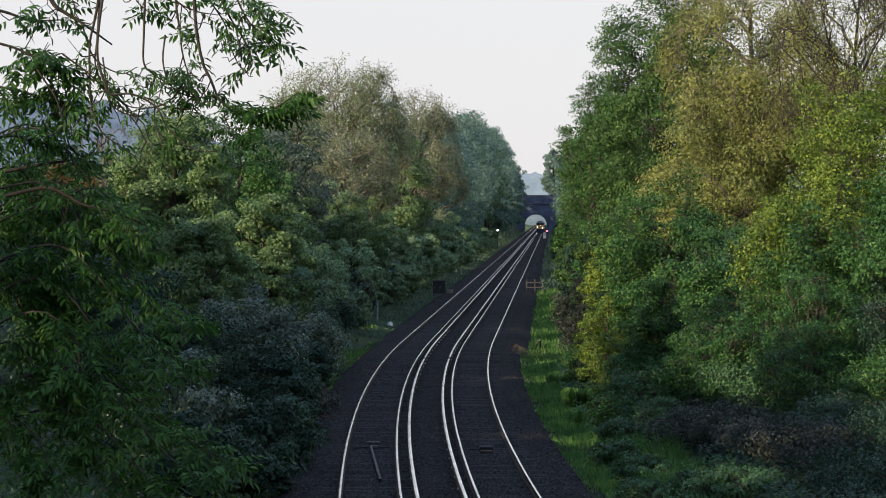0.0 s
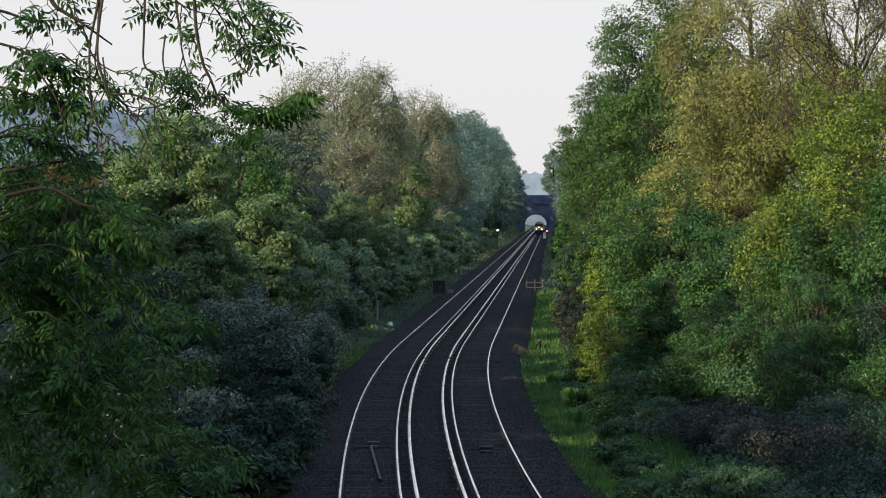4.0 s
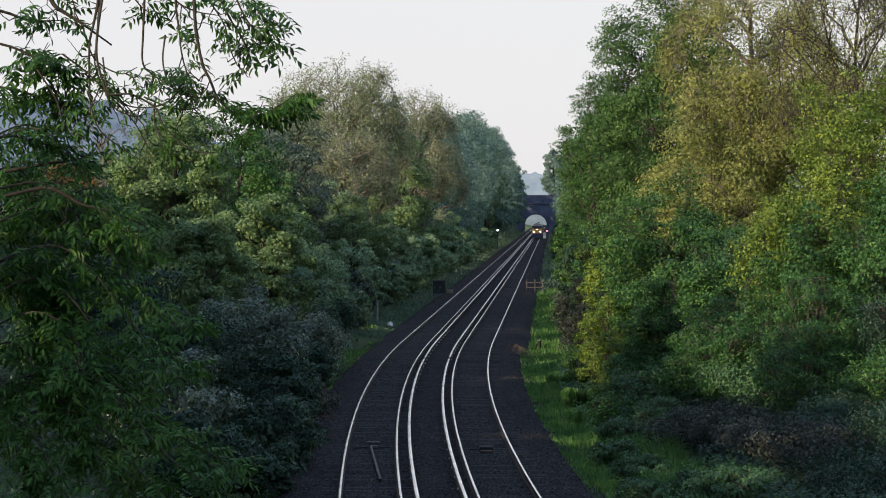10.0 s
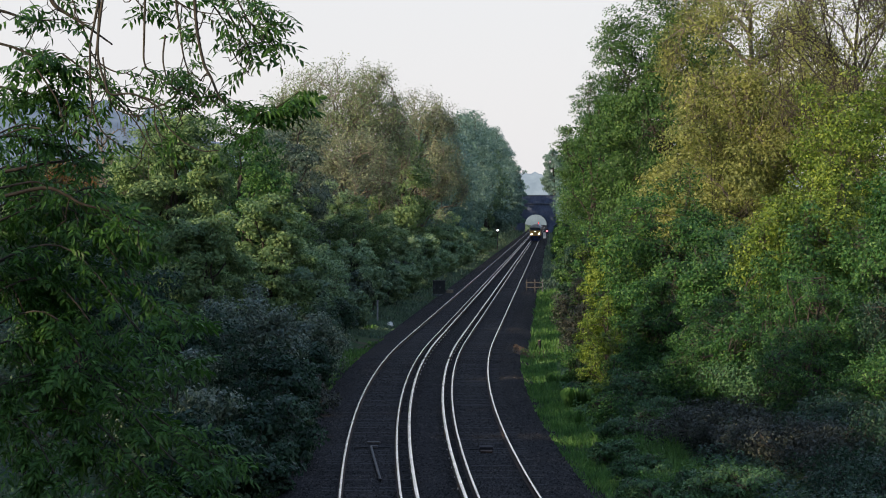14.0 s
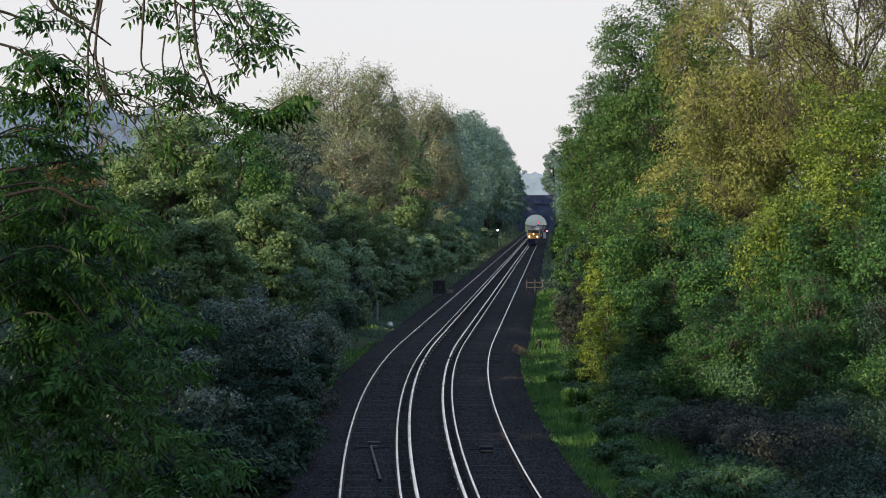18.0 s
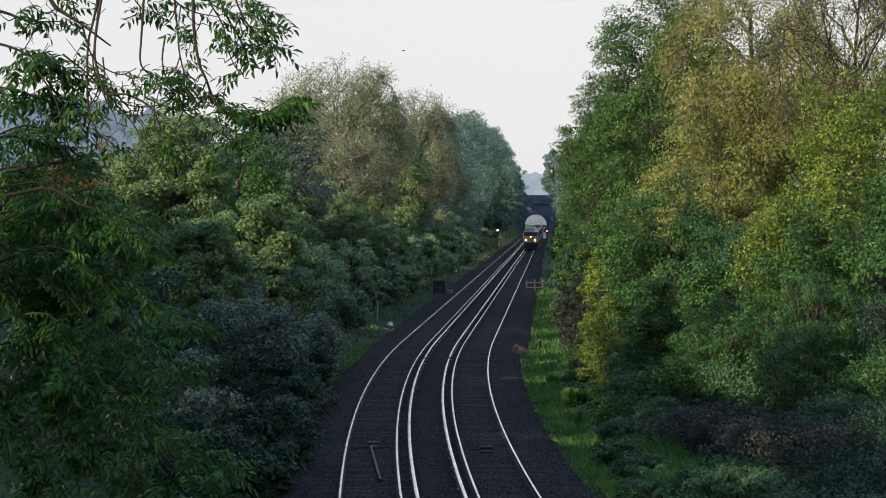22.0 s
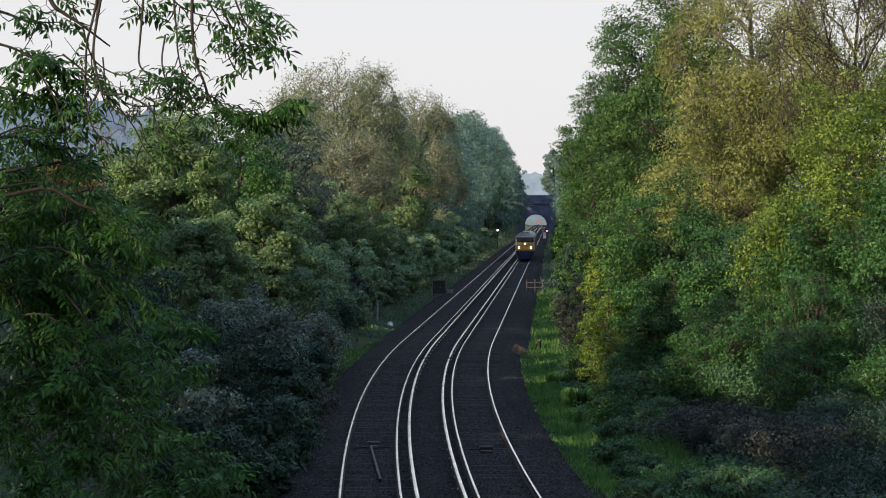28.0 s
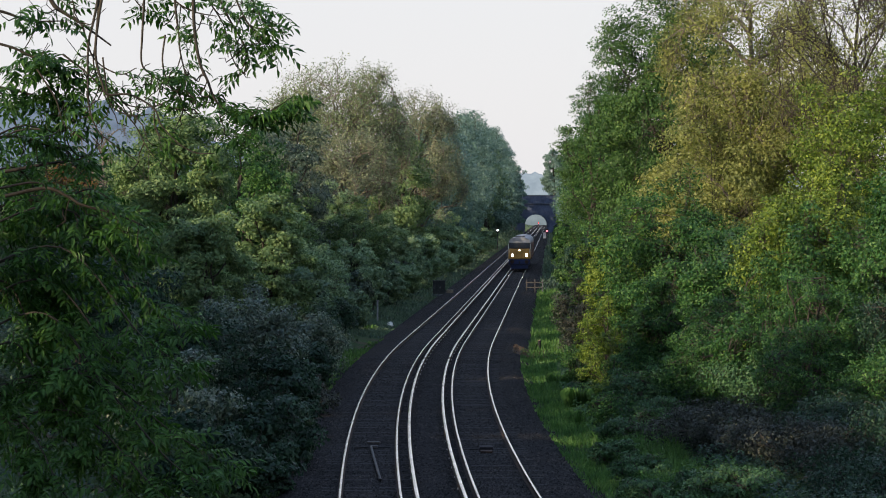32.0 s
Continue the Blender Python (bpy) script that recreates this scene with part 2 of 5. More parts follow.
def leaf_blades(name, at, out, length, wide, mat, rng, droop=0.25, spread=0.55):
    """Small leaf blades at the places given, facing roughly outwards."""
    n = len(at)
    face = unit(out + rng.normal(0, spread, (n, 3)) + np.array([0, 0, 0.35]))
    tip = rng.normal(0, 1, (n, 3))
    tip[:, 2] -= droop
    tip = unit(tip - (tip * face).sum(1)[:, None] * face)
    side = np.cross(face, tip)
    ln = (length * rng.uniform(0.6, 1.3, n))[:, None]
    wd = ln * wide * rng.uniform(0.8, 1.2, (n, 1))
    v = np.empty((n, 3, 3))
    v[:, 0] = at - tip * ln * 0.45 + side * wd * 0.5 + face * ln * 0.05
    v[:, 1] = at + tip * ln * 0.55 - face * ln * 0.08
    v[:, 2] = at - tip * ln * 0.3 - side * wd * 0.55
    return mesh_of(name, v.reshape(-1, 3), np.arange(n * 3).reshape(n, 3), mat)


# ---------------------------------------------------------------- plan of the line
SLOPE, BENT, BEND_END = 0.038788, 4.08e-4, 152.5


def rail_x(y):
    """Plan of the outer rail of the nearer-bound track: straight far off, a long curve near the camera."""
    y = np.asarray(y, dtype=float)
    return -3.15 + SLOPE * y + BENT * np.clip(BEND_END - y, 0, None) ** 2


def mid_x(y):
    return rail_x(y) - 2.46


def ground_z(x, y):
    """Height of the cutting's floor and banks. Rail tops lie at 0."""
    x, y = np.asarray(x, dtype=float), np.asarray(y, dtype=float)
    o = x - mid_x(y)
    ao = np.abs(o)
    left = np.interp(ao, [0, 3.7, 4.5, 5.2, 7.5, 10, 24, 40, 400], [-0.178, -0.178, -0.5, -0.42, -0.1, 0.7, 6.2, 7.0, 12.0])
    right = np.interp(ao, [0, 3.7, 4.5, 5.2, 7.5, 10, 14, 26, 40, 400], [-0.178, -0.178, -0.5, -0.44, -0.3, 0.0, 0.8, 6.0, 7.0, 12.0])
    z = np.where(o > 0, right, left)
    wob = 0.12 * np.sin(x * 0.9 + y * 0.31) + 0.1 * np.sin(x * 0.37 - y * 0.53)
    z = z + wob * np.clip((ao - 4.6) / 3, 0, 1)
    return z


def lay_ground():
    off = np.array([-900, -400, -150, -70, -40, -30, -24, -20, -17, -14, -12, -10, -8.7, -7.5, -6.5, -5.8, -5.2, -4.8, -4.5, -4.1, -3.7,
                    -1.8, 0, 1.8, 3.7, 4.1, 4.5, 4.8, 5.2, 5.8, 6.5, 7.5, 8.7, 10, 12, 14, 17, 20, 24, 30, 40, 70, 150, 400, 900], dtype=float)
    ys = np.concatenate([np.arange(-300, 40, 20), np.arange(40, 320, 2.0), np.arange(320, 1100, 10), np.arange(1100, 4600, 100)]).astype(float)
    X = mid_x(np.clip(ys, -60, None))[:, None] + off[None]
    Y = np.repeat(ys[:, None], len(off), 1)
    Z = ground_z(X, np.clip(Y, -60, None))
    v = np.stack([X, Y, Z], -1).reshape(-1, 3)
    r, c = X.shape
    i, j = np.meshgrid(np.arange(r - 1), np.arange(c - 1), indexing="ij")
    q = np.stack([i * c + j, i * c + j + 1, (i + 1) * c + j + 1, (i + 1) * c + j], -1).reshape(-1, 4)
    centre = (off[:-1] + off[1:]) / 2
    idx = np.tile((np.abs(centre) < 4.5).astype(int), r - 1)
    g = new("ground", mesh_of("ground", v, q, [GROUND, BALLAST], smooth=True, index=idx))
    tagged(g, "grassy cutting banks beside a dark ballast bed", "ground", kind="structure")


lay_ground()


# ---------------------------------------------------------------- tracks
def sweep(name, profile, offset, ys, mats, index):
    """A rail: its section swept along the line at an offset from the outer rail."""
    ys = np.asarray(ys, dtype=float)
    prof = np.asarray(profile)
    k = len(prof)
    X = rail_x(ys)[:, None] + offset + prof[:, 0][None]
    v = np.stack([X, np.repeat(ys[:, None], k, 1), np.repeat(prof[:, 1][None], len(ys), 0)], -1).reshape(-1, 3)
    i, j = np.meshgrid(np.arange(len(ys) - 1), np.arange(k), indexing="ij")
    q = np.stack([i * k + j, i * k + (j + 1) % k, (i + 1) * k + (j + 1) % k, (i + 1) * k + j], -1).reshape(-1, 4)
    return mesh_of(name, v, q, mats, index=np.tile(index, len(ys) - 1))


DULL = grained("dull_steel", (0.035, 0.033, 0.032), (0.085, 0.08, 0.076), 12.0, rough=0.7, bump=0)
RAIL_YS = np.concatenate([np.arange(-40, 160, 2.0), np.arange(160, 1470, 20)])
RAIL_SECTION = [(-0.07, -0.159), (-0.07, -0.148), (-0.012, -0.13), (-0.012, -0.05), (-0.036, -0.038), (-0.036, -0.008), (-0.026, 0.0),
                (0.026, 0.0), (0.036, -0.008), (0.036, -0.038), (0.012, -0.05), (0.012, -0.13), (0.07, -0.148), (0.07, -0.159)]
RAIL_INDEX = np.array([1, 1, 1, 1, 1, 0, 0, 0, 1, 1, 1, 1, 1, 1])
COND_SECTION = [(-0.06, -0.08), (-0.06, -0.06), (-0.02, -0.045), (-0.02, 0.02), (-0.05, 0.03), (-0.05, 0.068), (-0.04, 0.076),
                (0.04, 0.076), (0.05, 0.068), (0.05, 0.03), (0.02, 0.02), (0.02, -0.045), (0.06, -0.06), (0.06, -0.08)]


def sleeper_mesh():
    bm = box(2.5, 0.25, 0.13, bevel=0.012)
    me = bpy.data.meshes.new("sleeper")
    bm.to_mesh(me)
    bm.free()
    me.materials.append(SLEEPER)
    return me


def railway_track(centre, cond_side, label):
    """One electrified track; centre: offset of its middle from the outer rail."""
    root = tagged(new("railway_track"), label, "railway track", "pair of tracks")
    for side in (-0.7525, 0.7525):
        part("rail", sweep("rail", RAIL_SECTION, centre + side, RAIL_YS, [STEEL, RUST], RAIL_INDEX), None, root, "polished rail with rusted sides")
    off = centre + cond_side * (0.7525 + (0.35 if cond_side < 0 else 0.39))
    for a, b in ((-40, 131.5), (133.0, 192.5), (194.0, 330), (333, 1460)):
        ys = np.concatenate([np.arange(a, min(b, 160), 2.0), np.arange(max(a, 160), b, 15), [b]])
        ys = np.unique(ys)
        part("conductor_rail", sweep("conductor_rail", COND_SECTION, off, ys, [STEEL, RUST], RAIL_INDEX), None, root, "raised conductor rail")
    bm = bmesh.new()
    for y in np.arange(60, 170, 3.0):
        x = float(rail_x(y)) + off
        rod((x, y, -0.2), (x, y, -0.08), 0.06, 0.05, 8, bm)
    pots = part("insulators", bm, POT, root)
    pots["kind"] = "stuff"
    return root, centre


TRACKS = [railway_track(-0.7525, -1, "curving railway track with bright rails on dark ballast"),
          railway_track(-4.1675, 1, "curving railway track with bright rails beside the bushes")]


# ---------------------------------------------------------------- far bridge
def arch_bridge():
    y0, depth, cx, half, spring, crown, top = 1016.0, 8.0, 33.85, 4.05, 2.6, 6.15, 13.0
    root = tagged(new("arch_bridge"), "brick road bridge, hazed blue, with one arch over the tracks", "bridge")
    root.location = (cx, y0, 0)
    n = 24
    arch = [(-half * math.cos(math.pi * i / n), spring + (crown - spring) * math.sin(math.pi * i / n)) for i in range(n + 1)]
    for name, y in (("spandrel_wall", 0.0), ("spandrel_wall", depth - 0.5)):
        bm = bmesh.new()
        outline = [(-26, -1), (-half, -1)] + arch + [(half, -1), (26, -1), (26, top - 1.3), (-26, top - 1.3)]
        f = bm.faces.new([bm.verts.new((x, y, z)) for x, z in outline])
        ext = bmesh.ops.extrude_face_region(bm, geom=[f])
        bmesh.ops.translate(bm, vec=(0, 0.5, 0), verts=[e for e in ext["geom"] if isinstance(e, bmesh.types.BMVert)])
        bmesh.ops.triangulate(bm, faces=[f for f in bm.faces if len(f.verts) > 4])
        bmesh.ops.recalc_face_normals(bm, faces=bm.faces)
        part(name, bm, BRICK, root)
    bm = bmesh.new()
    line = [(-half, -1)] + arch + [(half, -1)]
    rows = [[bm.verts.new((x * k, y, z + (k - 1) * 4)) for x, z in line] for y, k in ((0.5, 1.004), (depth - 0.5, 1.004))]
    for i in range(len(line) - 1):
        bm.faces.new((rows[0][i], rows[0][i + 1], rows[1][i + 1], rows[1][i]))
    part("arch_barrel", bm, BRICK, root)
    for i in range(n):
        a0, a1 = math.pi * i / n, math.pi * (i + 1) / n
        bm = bmesh.new()
        q = []
        for a, e in ((a0 + 0.01, 0.02), (a1 - 0.01, 0.02), (a1 - 0.01, 0.6), (a0 + 0.01, 0.6)):
            q.append((-(half + e) * math.cos(a), spring + (crown - spring + e) * math.sin(a)))
        lo = [bm.verts.new((x, -0.06, z)) for x, z in q]
        hi = [bm.verts.new((x, 0.1, z)) for x, z in q]
        bm.faces.new(lo)
        bm.faces.new(hi[::-1])
        for k in range(4):
            bm.faces.new((lo[k], hi[k], hi[(k + 1) % 4], lo[(k + 1) % 4]))
        bmesh.ops.recalc_face_normals(bm, faces=bm.faces)
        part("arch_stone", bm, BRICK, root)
    part("string_course", box(52, 0.3, 0.3, (0, -0.1, 10.0), 0.03), STONE, root, "paler stone band")
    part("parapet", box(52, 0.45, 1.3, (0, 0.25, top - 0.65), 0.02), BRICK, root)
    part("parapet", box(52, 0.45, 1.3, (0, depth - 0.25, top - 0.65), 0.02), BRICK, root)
    part("coping", box(52, 0.7, 0.22, (0, 0.25, top + 0.11), 0.04), STONE, root)
    part("road_deck", box(52, depth - 1.1, 0.5, (0, depth / 2, top - 1.6)), STONE, root)


arch_bridge()


# ---------------------------------------------------------------- distance
def ridge(name, y, x0, x1, crest, rough, mat, label, base=-5.0):
    """A far wooded ridge; crest: x and height pairs."""
    rng = np.random.default_rng(int(y))
    xs = np.linspace(x0, x1, 260)
    cx, cz = zip(*crest)
    top = np.interp(xs, cx, cz)
    lump = sum(a * np.abs(np.sin(xs * w + p)) for a, w, p in zip((1.0, 0.6, 0.35), (math.pi / 17, math.pi / 9.3, math.pi / 4.1), rng.uniform(0, 6, 3)))
    top = top + rough * (lump - 1.0)
    rows = []
    for k, (fz, back) in enumerate(((0, 0), (0.5, 20), (0.8, 45), (0.93, 70), (1.0, 95), (0.6, 200))):
        z = base + (top - base) * fz + (rng.normal(0, rough * 0.25, len(xs)) if 0 < k < 4 else 0)
        rows.append(np.stack([xs, np.full_like(xs, y + back), z], -1))
    v = np.concatenate(rows)
    c = len(xs)
    i, j = np.meshgrid(np.arange(5), np.arange(c - 1), indexing="ij")
    q = np.stack([i * c + j, i * c + j + 1, (i + 1) * c + j + 1, (i + 1) * c + j], -1).reshape(-1, 4)
    tagged(new(name, mesh_of(name, v, q, mat, smooth=True)), label, "backdrop", kind="structure")


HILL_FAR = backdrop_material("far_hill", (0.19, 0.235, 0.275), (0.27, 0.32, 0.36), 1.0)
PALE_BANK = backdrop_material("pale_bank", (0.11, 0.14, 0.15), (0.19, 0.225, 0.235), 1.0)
# bank added across the line, glowing for the pale haze through the arch
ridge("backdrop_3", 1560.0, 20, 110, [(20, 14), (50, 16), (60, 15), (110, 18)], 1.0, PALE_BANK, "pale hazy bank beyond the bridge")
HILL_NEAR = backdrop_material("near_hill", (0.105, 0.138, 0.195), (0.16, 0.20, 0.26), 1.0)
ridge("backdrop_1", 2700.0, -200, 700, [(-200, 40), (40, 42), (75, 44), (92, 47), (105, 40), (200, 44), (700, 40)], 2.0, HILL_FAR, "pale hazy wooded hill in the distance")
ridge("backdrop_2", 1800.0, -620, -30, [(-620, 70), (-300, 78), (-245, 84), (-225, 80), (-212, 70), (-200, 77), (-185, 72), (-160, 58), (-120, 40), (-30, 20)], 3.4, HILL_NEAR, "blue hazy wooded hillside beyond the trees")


# ---------------------------------------------------------------- trees
def make_tree(x, y, top, radius, low, leaves, leaf, mat, name="tree", label="", category="tree", group="", clumps=120, bark=BARK,
              seed=1, squash=1.0, dense=0.45, wide=0.6, twig=0.012, lean=0.0, limbs=9, clump=0.24, cone=0.0, depth=None, ragged=0.3, stem=1.0, tier=0.25):
    """A tree or shrub: tapered trunk, limbs, twigs and a crown of leaf clumps. top and low: absolute heights of the crown."""
    rng = np.random.default_rng(seed)
    z0 = float(ground_z(x, y))
    root = tagged(new(name), label, category, group)
    root.location = (x, y, z0)
    h, cb = top - z0, max(low - z0, 0.05)
    mid, half = (h + cb) / 2, (h - cb) / 2
    ry = depth or radius
    d = unit(rng.normal(0, 1, (clumps, 3)))
    r = rng.uniform(dense, 1.0, clumps) ** 0.6
    lob = np.array([1 + ragged * noise.noise(Vector(q * 1.9) + Vector((seed * 3.7, 0.3, 0.7))) * 1.6 for q in d])
    c = d * (r * lob)[:, None] * 0.92
    flat = 1 - cone * np.clip(c[:, 2], 0, 1)
    c = np.stack([c[:, 0] * radius * flat + lean * (c[:, 2] + 1), c[:, 1] * ry * flat, mid + c[:, 2] * half], -1)
    c[:, 2] = np.clip(c[:, 2], 0.15, None)
    # trunk
    tr = Tubes()
    tw = max(0.035, h * 0.017 * stem)
    trunk = bend((0, 0, -0.4), (lean * 0.6, 0, cb + (h - cb) * 0.72), 0, 9, rng, h * 0.012)
    tr.add(trunk, tw * 1.25, tw * 0.25, 9)
    part("trunk", tr.mesh("trunk", bark), None, root)
    # limbs reach for clumps that lie far apart
    pick = [int(np.argmax(c[:, 2]))]
    while len(pick) < min(limbs, clumps):
        dist = np.min(np.linalg.norm(c[:, None] - c[pick][None], axis=2), axis=1)
        pick.append(int(np.argmax(dist)))
    spine = [trunk]
    for p in pick:
        g = rng.uniform(0.25, 0.8)
        start = trunk[int(2 + g * 5)]
        pts = bend(start, c[p], half * 0.12, 7, rng, radius * 0.035)
        t = Tubes()
        t.add(pts, tw * 0.55, twig * 0.8, 6)
        part("limb", t.mesh("limb", bark), None, root)
        spine.append(pts)
    spine = np.concatenate(spine)
    # twigs
    t = Tubes()
    for q in c:
        k = np.argsort(np.linalg.norm(spine - q, axis=1))[rng.integers(0, 3)]
        t.add(bend(spine[k], q, 0.1 * radius * rng.random(), 4, rng, radius * 0.03), twig * 1.5, twig * 0.5, 3)
        for _ in range(1):
            e = q + np.clip(rng.normal(0, 0.7, 3), -0.9, 0.9) * radius * clump * np.array([0.8, 0.8, 0.8])
            t.add(bend(q, e, 0.05, 2, rng), twig * 0.7, twig * 0.3, 3)
    part("twig_mass", t.mesh("twig_mass", bark), None, root)["kind"] = "stuff"
    # leaves
    leaves, leaf = int(leaves * 0.85), leaf * 1.06
    size = radius * clump * rng.uniform(0.65, 1.35, clumps)
    who = rng.choice(clumps, leaves, p=size ** 1.7 / (size ** 1.7).sum())
    off = rng.normal(0, 1, (leaves, 3))
    off = unit(off) * rng.uniform(0.25, 1.0, (leaves, 1)) ** 0.5
    under = (off[:, 2] < 0) & (rng.random(leaves) < tier)
    off[under, 2] *= -0.7
    at = c[who] + off * size[who][:, None] * np.array([1.05, 1.05, 0.72 * squash])
    at[:, 2] = np.clip(at[:, 2], 0.03, None)
    out = unit(off + 0.6 * (at - np.array([0, 0, mid])) / radius)
    part("crown", leaf_blades("crown", at, out, leaf, wide, mat, rng), None, root)
    return root


def branchy_tree(x, y, top, radius, low, leaves, leaf, mat, label, bark=PALE_BARK, seed=1, limbs=11, boughs=7, sprays=6, twigs=4, thick=0.016,
                 fork=0.3, rise=0.5, lean=0.0, group="", trunk_wide=1.0, scatter_r=0.3, stout=1.0):
    """A thin-crowned tree: trunk, rising limbs that fork three times into sprays of twigs, and small leaves along the twigs."""
    rng = np.random.default_rng(seed)
    z0 = float(ground_z(x, y))
    root = tagged(new("tree"), label, "tree", group)
    root.location = (x, y, z0)
    h, cb = top - z0, low - z0
    mid, half = np.array([lean * 0.5, 0, (h + cb) / 2]), (h - cb) / 2
    axes = np.array([radius, radius, half])

    def inside(a, d, ln):
        """Shortens a shoot that would leave the crown."""
        e = a + d * ln
        far = np.linalg.norm((e - mid) / axes)
        edge = 1.0 + rng.uniform(-0.12, 0.1)
        return e if far < edge else mid + (e - mid) * (edge / far)

    tb = Tubes()
    tw = h * 0.013 * trunk_wide
    trunk = bend((0, 0, -0.4), (lean, 0, cb + (h - cb) * 0.78), 0, 11, rng, h * 0.01)
    tb.add(trunk, tw * 1.3, tw * 0.3, 9)
    part("trunk", tb.mesh("trunk", bark), None, root)
    fine = Tubes()
    spots = []

    def turned(d, spread):
        n = unit(d + rng.normal(0, spread, 3) + np.array([0, 0, rise * 0.35]))
        return n

    for i in range(limbs):
        g = 0.12 + 0.85 * (i + rng.random()) / limbs
        a = trunk[min(int(2 + g * 8), 10)]
        az = i * 2.4 + rng.uniform(-0.4, 0.4)
        up = rise * rng.uniform(0.7, 1.5)
        d = unit(np.array([math.cos(az), math.sin(az), up]))
        e = inside(a, d, radius * rng.uniform(1.1, 1.6))
        line = bend(a, e, half * 0.06, 8, rng, radius * 0.03)
        t = Tubes()
        t.add(line, tw * 0.5 * stout, thick * 0.9, 6)
        part("limb", t.mesh("limb", bark), None, root)
        for j in range(boughs):
            k = rng.integers(2, 8)
            d2 = turned(unit(line[k] - line[k - 1]), 0.55)
            e2 = inside(line[k], d2, radius * rng.uniform(0.35, 0.75))
            sub = bend(line[k], e2, 0.03 * radius, 6, rng, radius * 0.018)
            fine.add(sub, thick * 1.3, thick * 0.6, 4)
            for m in range(sprays):
                q = sub[rng.integers(1, 6)]
                d3 = turned(unit(e2 - line[k]), 0.6)
                e3 = inside(q, d3, radius * rng.uniform(0.16, 0.4))
                run = bend(q, e3, 0.02 * radius, 4, rng, radius * 0.012)
                fine.add(run, thick * 0.75, thick * 0.4, 3)
                spots.append(run[1:])
                for n in range(twigs):
                    b = run[rng.integers(0, 4)]
                    tip = b + turned(d3, 0.75) * radius * rng.uniform(0.06, 0.16)
                    fine.add([b, tip], thick * 0.5, thick * 0.25, 3)
                    spots.append(np.array([b + (tip - b) * 0.6, tip]))
    part("twig_mass", fine.mesh("twig_mass", bark), None, root)["kind"] = "stuff"
    spots = np.concatenate(spots)
    at = spots[rng.integers(0, len(spots), leaves)] + np.clip(rng.normal(0, 1, (leaves, 3)), -1.8, 1.8) * scatter_r
    out = unit((at - mid) / axes + rng.normal(0, 0.4, (leaves, 3)))
    part("crown", leaf_blades("crown", at, out, leaf, 0.65, mat, rng), None, root)
    return root


GREEN_MAPLE = "tall dark green sycamore in full leaf on the bank"
OLIVE = "tall olive-leaved tree with bare twigs showing through"
# the right-hand bank
make_tree(15.9, 198, 24.6, 6.4, 3.0, 96000, 0.19, LEAF_MAPLE, label=GREEN_MAPLE, clumps=420, tier=0.35, seed=11, clump=0.18, ragged=0.17, cone=0.3, dense=0.35, squash=0.85, stem=0.6)
make_tree(12.8, 224, 18.0, 4.0, 0.2, 52000, 0.15, LEAF_HAW, ragged=0.15, cone=0.16, dense=0.3, label="dark green sycamore leaning over the grass verge", clumps=260, stem=0.5, seed=12, clump=0.2, squash=0.7, tier=0.5)
make_tree(11.1, 212, 17.2, 2.7, 0.5, 26000, 0.15, LEAF_MAPLE, ragged=0.25, label="slender green tree leaning over the grass verge", clumps=150, stem=0.5, seed=14, twig=0.018)
make_tree(20.0, 232, 19.5, 5.2, 5.0, 16000, 0.3, LEAF_MAPLE, label=GREEN_MAPLE, clumps=100, seed=13)
branchy_tree(16.5, 150, 22.0, 4.6, 4.5, 37000, 0.15, LEAF_OLIVE, OLIVE, seed=21, limbs=16, boughs=8, sprays=6, twigs=4, thick=0.021, scatter_r=0.22)
branchy_tree(20.7, 139, 21.0, 4.6, 6.5, 13000, 0.13, LEAF_OLIVE, "half-bare olive tree with many thin branches", bark=BARK, seed=22, limbs=17, boughs=9, sprays=6, twigs=3, thick=0.026, rise=0.8, scatter_r=0.2, stout=0.8, trunk_wide=0.7)
branchy_tree(19.2, 147, 15.5, 3.7, 7.0, 26000, 0.14, LEAF_OLIVE, "olive-leaved young tree with pale twigs", seed=25, limbs=12, boughs=6, sprays=6, twigs=3, thick=0.015, scatter_r=0.25)
make_tree(14.2, 146, 12.5, 4.4, 1.5, 46000, 0.15, LEAF_OLIVE, label="yellow-green young oak on the bank", clumps=330, seed=23, limbs=12, clump=0.18, stem=0.2, squash=0.8, twig=0.014)
make_tree(20.5, 128, 14.0, 4.7, 2.0, 48000, 0.15, LEAF_YEL, label="yellow-green field maple on the bank", clumps=330, seed=24, limbs=12, clump=0.18, stem=0.2, squash=0.8)
make_tree(9.4, 113, 7.9, 3.1, -0.2, 62000, 0.12, LEAF_HAW, name="shrub", label="dense green hawthorn at the foot of the bank", category="shrub", clumps=420, clump=0.17, stem=0.2, ragged=0.45, squash=1.25, seed=31)
make_tree(7.75, 123, 6.5, 1.8, -0.2, 26000, 0.12, LEAF_YEL, name="shrub", label="yellow-green field maple shrub beside the track", category="shrub", clumps=200, clump=0.17, stem=0.2, ragged=0.45, squash=1.25, seed=32)
make_tree(6.7, 136, 3.5, 1.6, -0.2, 12000, 0.10, LEAF_BRAMBLE, name="shrub", label="brownish bramble shrub at the verge", category="shrub", clumps=60, seed=33)
make_tree(13.3, 100, 8.0, 3.1, -0.1, 58000, 0.12, LEAF_YEL, name="shrub", label="dense yellow-green hazel on the bank", category="shrub", clumps=400, clump=0.17, stem=0.2, ragged=0.45, squash=1.25, seed=34)
make_tree(15.6, 92, 8.6, 2.4, 0.0, 36000, 0.12, LEAF_HAW, name="shrub", label="green hazel on the bank", category="shrub", clumps=260, clump=0.17, stem=0.2, ragged=0.45, squash=1.25, seed=35)
